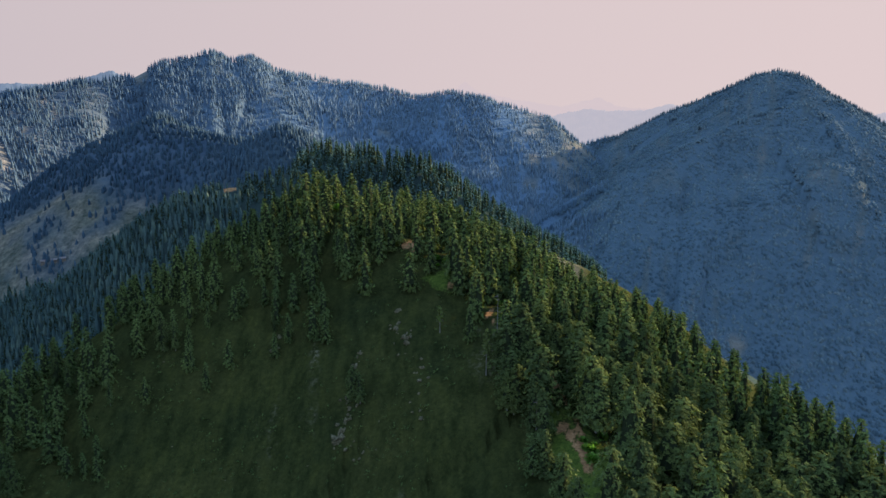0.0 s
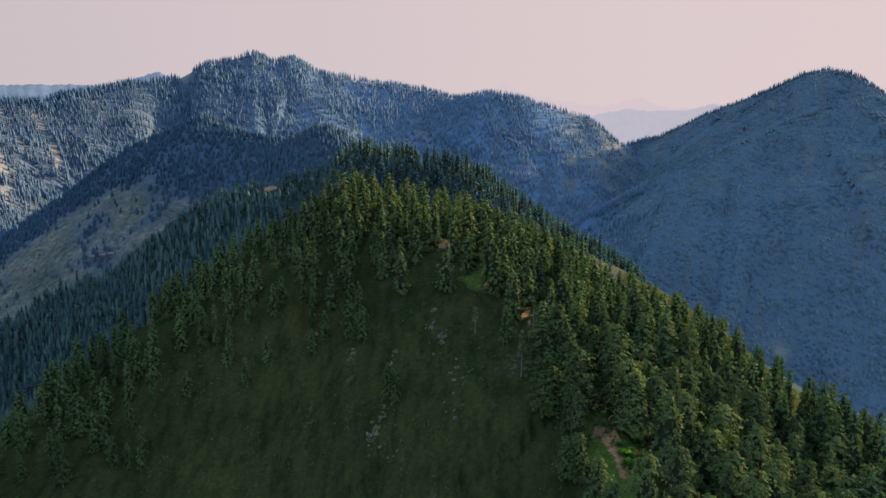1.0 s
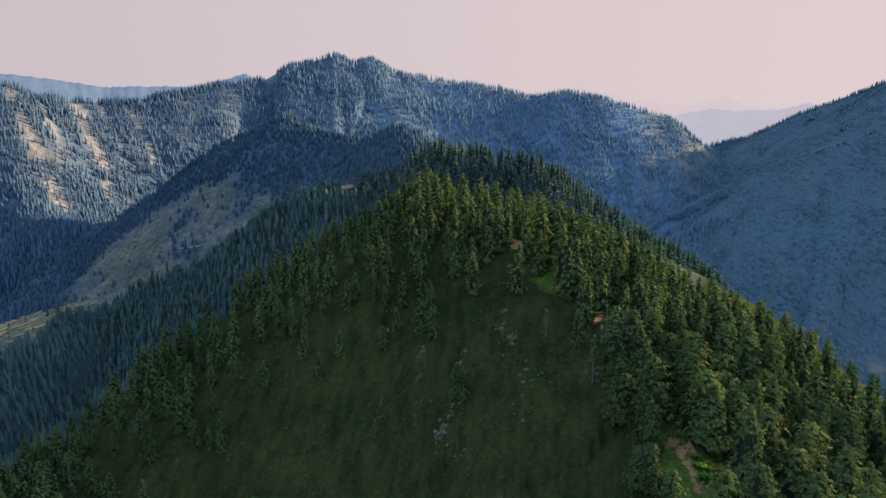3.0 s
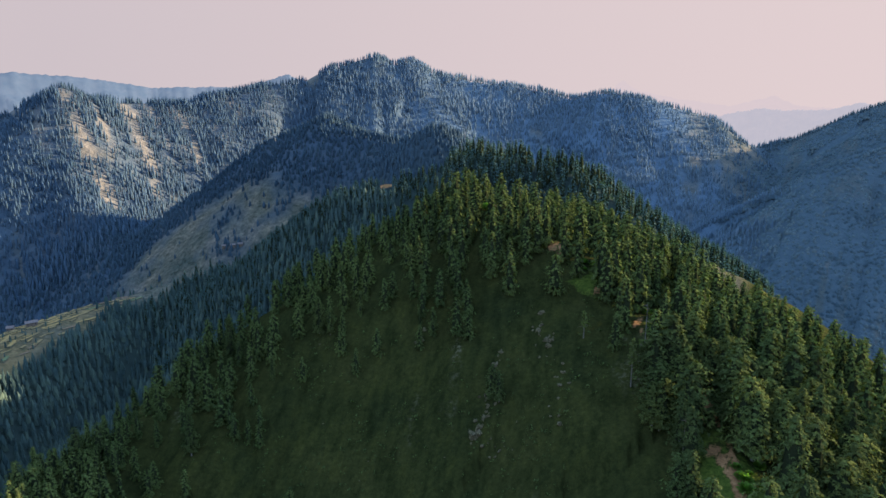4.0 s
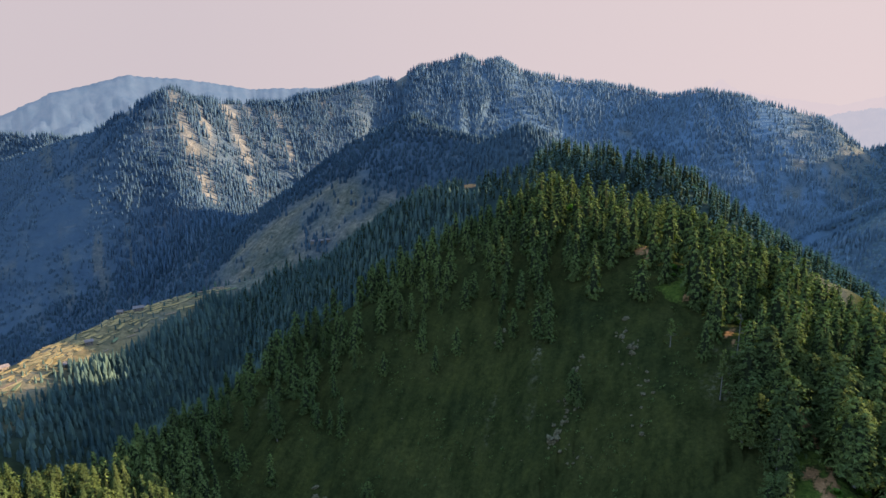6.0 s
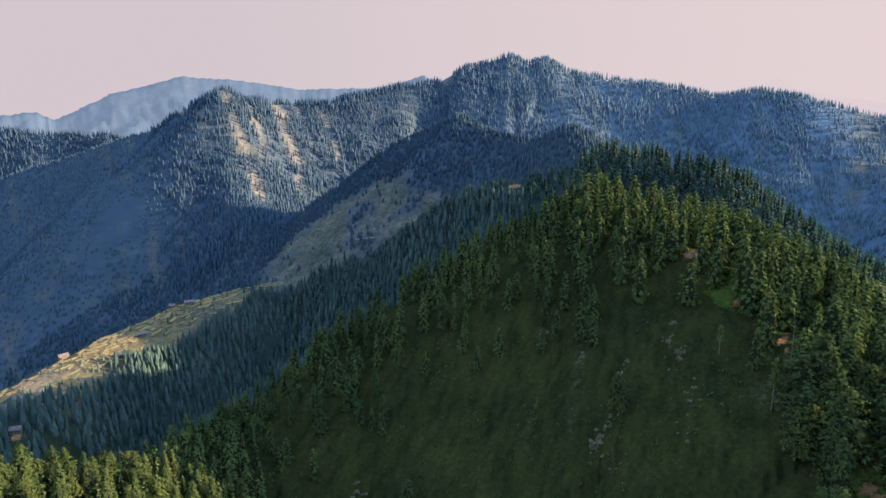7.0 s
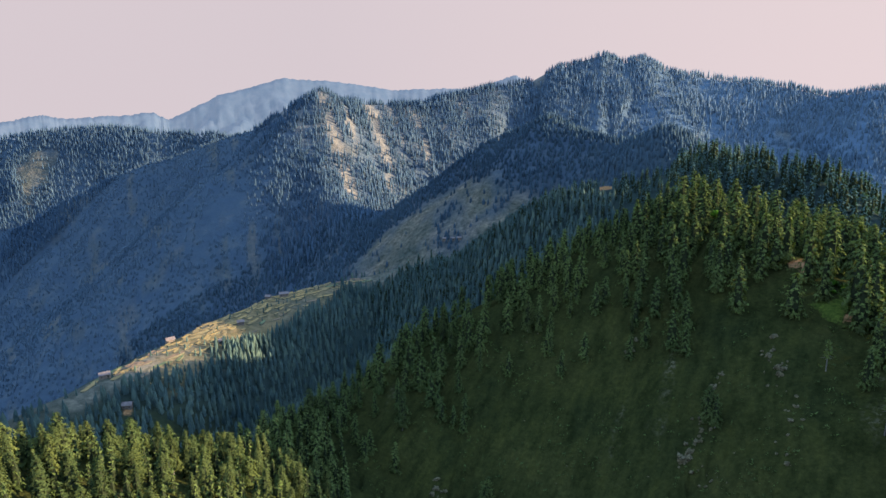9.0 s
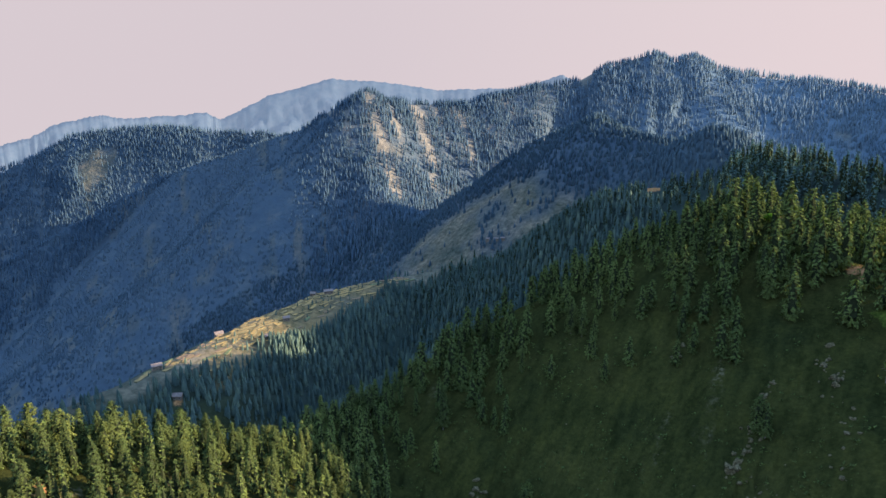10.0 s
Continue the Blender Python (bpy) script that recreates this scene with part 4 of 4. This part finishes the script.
# ---- terraced fields on the far ridge ----
CROPS = [
    (earth("ripe_stubble", (0.13, 0.074, 0.020), (0.24, 0.140, 0.042), 0.5), "golden stubble field"),
    (earth("dry_grass_plot", (0.085, 0.055, 0.018), (0.19, 0.114, 0.040), 0.5), "dry grass field"),
    (earth("green_crop", (0.045, 0.052, 0.018), (0.095, 0.092, 0.034), 0.5), "green crop field"),
    (earth("ploughed_soil", (0.075, 0.042, 0.020), (0.15, 0.086, 0.044), 0.5), "ploughed brown field"),
]
bank_mat = earth("terrace_bank", (0.035, 0.038, 0.018), (0.11, 0.085, 0.05), 0.8)


def field_terrace(centre, along, length, width, crop, rng):
    """A level plot with a rounded outer edge, held up by an earth bank."""
    x, y = centre
    out = np.array([-along[1], along[0]])
    if out @ np.array(centre) > 0:
        out = -out
    z = ground_at(x - out[0] * width * 0.2, y - out[1] * width * 0.2) + 0.45
    label = CROPS[crop][1] + " on a hillside terrace"
    plot = thing("field_terrace", (x, y, z), 0.0, label, "field", "terraced fields")
    n = 9
    inner, outer = [], []
    for i in range(n):
        f = i / (n - 1) * 2 - 1
        bulge = width * 0.5 * math.sqrt(max(0.0, 1 - 0.8 * f * f)) * rng.uniform(0.85, 1.1)
        inner.append(np.array(along) * f * length / 2 - out * width * 0.5)
        outer.append(np.array(along) * f * length / 2 + out * bulge)
    ring = inner + outer[::-1]
    top = [(p[0], p[1], 0.12 * math.sin(i * 1.7)) for i, p in enumerate(ring)]
    low = [(p[0] * 1.02, p[1] * 1.02, -6.0) for p in ring]
    m = len(ring)
    part("plot", top, [tuple(range(m))], CROPS[crop][0], plot)
    part("bank", [(p[0], p[1], p[2] - 0.02) for p in top] + low, [(i, i + m, (i + 1) % m + m, (i + 1) % m) for i in range(m)], bank_mat, plot, "earth and stone terrace bank")
    return plot


field_rng = random.Random(5)
crest_line = crest_points(RIDGES["field_ridge"][0])[:, :2]
for k in range(6, 11):
    a, b = crest_line[k], crest_line[k + 1]
    span = float(np.hypot(*(b - a)))
    way = (b - a) / span
    side = np.array([-way[1], way[0]])
    for row in range(10):
        at = field_rng.uniform(0, 12)
        while at < span:
            long = field_rng.uniform(6, 19)
            wide = field_rng.uniform(1.8, 4.4)
            place = a + way * (at + long / 2) + side * (row * 4.4 - 8 + field_rng.uniform(-2.4, 2.4))
            golden = row < 8 and 7 <= k <= 9
            crop = field_rng.choice((0, 0, 1, 1, 1) if golden else (1, 1, 2, 3))
            if field_rng.random() < (0.82 if golden else 0.4) and at + long < span + 14:
                turn = field_rng.uniform(-0.4, 0.4)
                field_terrace(place, (way[0] * math.cos(turn) - way[1] * math.sin(turn), way[0] * math.sin(turn) + way[1] * math.cos(turn)), long, wide, crop, field_rng)
            at += long + field_rng.uniform(0.5, 5)

# ---- farmhouses ----
plaster = earth("mud_plaster", (0.075, 0.052, 0.033), (0.14, 0.100, 0.068), 0.8)
tin, n, l, p = material("tin_roof")
l.new(ramp(n, l, noise_node(n, l, 0.7, 5, 0.7), [(0.35, (0.060, 0.038, 0.028)), (0.7, (0.13, 0.090, 0.068))]), p.inputs["Base Color"])
p.inputs["Metallic"].default_value, p.inputs["Roughness"].default_value = 0.1, 0.85
dark_wood = earth("weathered_wood", (0.05, 0.035, 0.025), (0.13, 0.09, 0.06), 2.0)
pane_dark, n, l, p = material("dark_window")
p.inputs["Base Color"].default_value, p.inputs["Roughness"].default_value = (0.02, 0.022, 0.025, 1), 0.15


def farmhouse(x, y, turn, long, deep, label):
    house = thing("farmhouse", (x, y, ground_at(x, y)), turn, label, "house", "farmhouses")
    h, a, b = 3.0, long / 2, deep / 2
    part("wall", *box(-a, -b, -2.5, a, b, h), plaster, house)
    r, o, t = 1.5, 0.6, 0.14
    slope = [(-a - o, -b - o, h - 0.25), (a + o, -b - o, h - 0.25), (a + o, 0, h + r), (-a - o, 0, h + r), (-a - o, b + o, h - 0.25), (a + o, b + o, h - 0.25)]
    V = slope + [(q[0], q[1], q[2] + t) for q in slope]
    F = [(0, 3, 2, 1), (3, 4, 5, 2), (6, 7, 8, 9), (9, 8, 11, 10), (0, 1, 7, 6), (4, 10, 11, 5), (0, 6, 9, 3), (3, 9, 10, 4), (1, 2, 8, 7), (2, 5, 11, 8)]
    part("roof", V, F, tin, house, "rusty tin gable roof")
    for s in (-1, 1):
        part("gable", [(s * a, -b, h), (s * a, b, h), (s * a, 0, h + r)], [(0, 1, 2)], plaster, house)
    door = part("door", *box(-0.5, -b - 0.06, 0.0, 0.5, -b + 0.02, 2.0), dark_wood, house)
    for s in (-0.62, 0.62):
        window = part("window", *box(s * a - 0.5, -b - 0.05, 1.0, s * a + 0.5, -b + 0.02, 2.0), dark_wood, house)
        part("pane", *box(s * a - 0.4, -b - 0.07, 1.1, s * a + 0.4, -b - 0.04, 1.9), pane_dark, window)
    return house


for x, y, turn, long, deep in ((-478, 428, 0.9, 9, 5), (-489, 417, 0.5, 5, 4), (-462, 288, 1.3, 6.5, 4), (-431, 216, 1.2, 6.5, 4.5),
                               (-429, 314, 1.1, 5, 4), (-452, 352, 1.0, 5.5, 4), (-384, 205, 0.7, 5.5, 4)):
    farmhouse(x, y, turn, long, deep, "low mud-walled farmhouse with tin roof among the terraces")
for x, y, turn in ((-519, 793, 0.5), (-505, 793, 0.45), (-495, 796, 0.5)):
    farmhouse(x, y, turn, 6.5, 4.5, "small herders' hut on the mountain meadow")

# ---- rocks on the open face ----
stone_mat, n, l, p = material("grey_rock")
l.new(ramp(n, l, noise_node(n, l, 1.2, 6, 0.75), [(0.3, (0.022, 0.016, 0.007)), (0.5, (0.060, 0.045, 0.020)), (0.75, (0.145, 0.110, 0.052))]), p.inputs["Base Color"])
p.inputs["Roughness"].default_value = 0.95
p.inputs["Specular IOR Level"].default_value = 0.1
bump(n, l, p, noise_node(n, l, 2.5, 5, 0.7), 0.8, 0.3)


def boulder_mesh(seed):
    bm = bmesh.new()
    bmesh.ops.create_icosphere(bm, subdivisions=2, radius=1.0)
    rng = random.Random(seed)
    off = Vector((rng.uniform(0, 50), rng.uniform(0, 50), rng.uniform(0, 50)))
    for v in bm.verts:
        q = noise.cell(v.co * 1.4 + off) * 0.35 + noise.noise(v.co * 1.1 + off) * 0.5
        v.co *= 1 + q
        v.co.z *= 0.75
    me = bpy.data.meshes.new("boulder")
    bm.to_mesh(me)
    bm.free()
    me.materials.append(stone_mat)
    return me


boulders = [boulder_mesh(i) for i in range(7)]
rock_rng = random.Random(9)


def boulder(x, y, size):
    ob = new("boulder", rock_rng.choice(boulders))
    ob.matrix_world = Matrix.LocRotScale((x, y, ground_at(x, y) - size * 0.1), Euler((rock_rng.uniform(-0.4, 0.4), rock_rng.uniform(-0.4, 0.4), rock_rng.uniform(0, 6.3))),
                                         (size * rock_rng.uniform(0.5, 0.9), size * rock_rng.uniform(0.9, 1.7), size * rock_rng.uniform(0.8, 1.6)))
    tagged(ob, "weathered grey rock outcrop on the grassy slope", "rock", "rocks on the slope")


# outcrops: centre, spread along the slope line, number, largest size
for x, y, dx, dy, count, size in ((-42, 227, 1.6, 1.6, 7, 2.6), (-39, 237, 1.5, 6, 10, 1.7), (-38, 250, 1.5, 7, 10, 1.4), (-32, 221, 3, 2, 6, 1.1), (-137, 206, 2.5, 1.5, 5, 2.0),
                                  (-16, 259, 1.5, 4, 7, 1.5), (-22, 271, 1.5, 4, 7, 1.5), (-78, 277, 1.5, 2, 4, 1.7), (-8, 235, 2, 8, 7, 1.3), (-100, 235, 30, 20, 5, 0.5),
                                  (-60, 225, 25, 18, 4, 0.5)):
    for i in range(int(count * 2.2)):
        boulder(x + rock_rng.gauss(0, dx), y + rock_rng.gauss(0, dy), size * rock_rng.uniform(0.16, 0.75))


# ---- shrubs ----
def shrub_arrays(rng, leaves, size):
    V, F = [], []
    for i in range(leaves):
        a, e = rng.uniform(0, 2 * math.pi), rng.uniform(0.05, 1.3)
        d = np.array([math.cos(a) * math.cos(e), math.sin(a) * math.cos(e), math.sin(e)])
        o = d * size * rng.uniform(0.1, 0.7)
        side = np.array([-math.sin(a), math.cos(a), 0]) * size * 0.16
        k = len(V)
        V.extend([o, o + d * size * 0.2 + side, o + d * size * 0.45, o + d * size * 0.2 - side])
        F.extend([(k, k + 1, k + 2), (k, k + 2, k + 3)])
    return np.array(V), np.array(F, int)


bush_kinds = []
for i in range(4):
    me = mesh_from(*shrub_arrays(shape_rng, 260, 2.4), "leafy_shrub", smooth=False)
    me.materials.append(shrub_leaves)
    bush_kinds.append(me)
bush_rng = random.Random(3)
for gx, gy, gr in LUSH:
    for i in range(7):
        x, y = gx + bush_rng.gauss(0, gr * 0.8), gy + bush_rng.gauss(0, gr * 0.8)
        ob = new("leafy_shrub", bush_rng.choice(bush_kinds))
        q = bush_rng.uniform(0.4, 1.0)
        ob.matrix_world = Matrix.LocRotScale((x, y, ground_at(x, y) - 0.2), Euler((0, 0, bush_rng.uniform(0, 6.3))), (q * 1.2, q * 1.2, q))
        tagged(ob, "bright green leafy shrub beside the hill path", "shrub", "shrubs by the path")

sx, sy, srng = scatter(14000, (-60, 20), (170, 400), lambda x, y: west_face(x, y) * np.clip(0.25 + 1.1 * fbm(x / 16, y / 16, 3, 95), 0, 1), 15, 1.9)
forest("hillside_scrub", (sx, sy), [shrub_arrays(shape_rng, 9, 1.7) for i in range(5)], srng.uniform(0.3, 1.25, len(sx)), needles_near, "low dark scrub on the grassy face", srng, 0.1)
ux, uy, urng = scatter(26000, (-72, -12), (420, 1150), lambda x, y: meadow_mask(x, y) * np.clip(0.22 + 0.9 * fbm(x / 40, y / 40, 3, 96), 0, 1), 16, 4.5)
forest("meadow_scrub", (ux, uy), [shrub_arrays(shape_rng, 6, 3.0) for i in range(5)], urng.uniform(0.25, 0.8, len(ux)) ** 1.4, needles_mid, "scattered scrub on the mountain meadow", urng, 0.1)

# ---- dead trees ----
pale_wood = earth("bleached_wood", (0.045, 0.036, 0.025), (0.12, 0.098, 0.07), 1.5)


def dead_tree(x, y, tall, crown):
    """A dead or dying trunk with bare limbs; crown: a ragged rest of needles at the top."""
    tree = thing("dead_tree", (x, y, ground_at(x, y)), bush_rng.uniform(0, 6), "half-dead conifer with a pale bare trunk" if crown else "pale dead tree trunk with broken limbs", "tree", "dead trees")
    V, F = trunk_arrays(tall, 0.24)
    part("trunk", V, F, pale_wood, tree)
    for i in range(9):
        z, a = tall * bush_rng.uniform(0.35, 0.92), bush_rng.uniform(0, 6.3)
        q = bush_rng.uniform(1.2, 3.0)
        d, s = np.array([math.cos(a), math.sin(a), -0.15]), np.array([-math.sin(a), math.cos(a), 0]) * 0.06
        o = np.array([0, 0, z])
        up = np.array([0, 0, 0.09])
        part("limb", [o + s - up, o - s - up, o + up, o + d * q], [(0, 1, 3), (1, 2, 3), (2, 0, 3), (2, 1, 0)], pale_wood, tree)
    if crown:
        cv, cf = tuft_crown(shape_rng, tall * 0.55, 0.14, 40, 5, 1.3, 0.05, 0.4)
        cv = cv + np.array([0, 0, tall * 0.45])
        part("crown", cv, cf, needles_pine, tree, "thin yellowish needles")


for bearing, angle, tall, crown in ((-0.3, -19.7, 12, True), (5.2, -19.6, 18, False), (4.2, -23.4, 19, True), (9.2, -29.0, 18, False), (-2.4, -12.6, 15, False), (1.6, -13.6, 17, True), (13.0, -25.2, 20, False)):
    dx, dy, dz = spot(bearing, angle)
    dead_tree(dx, dy, tall, crown)
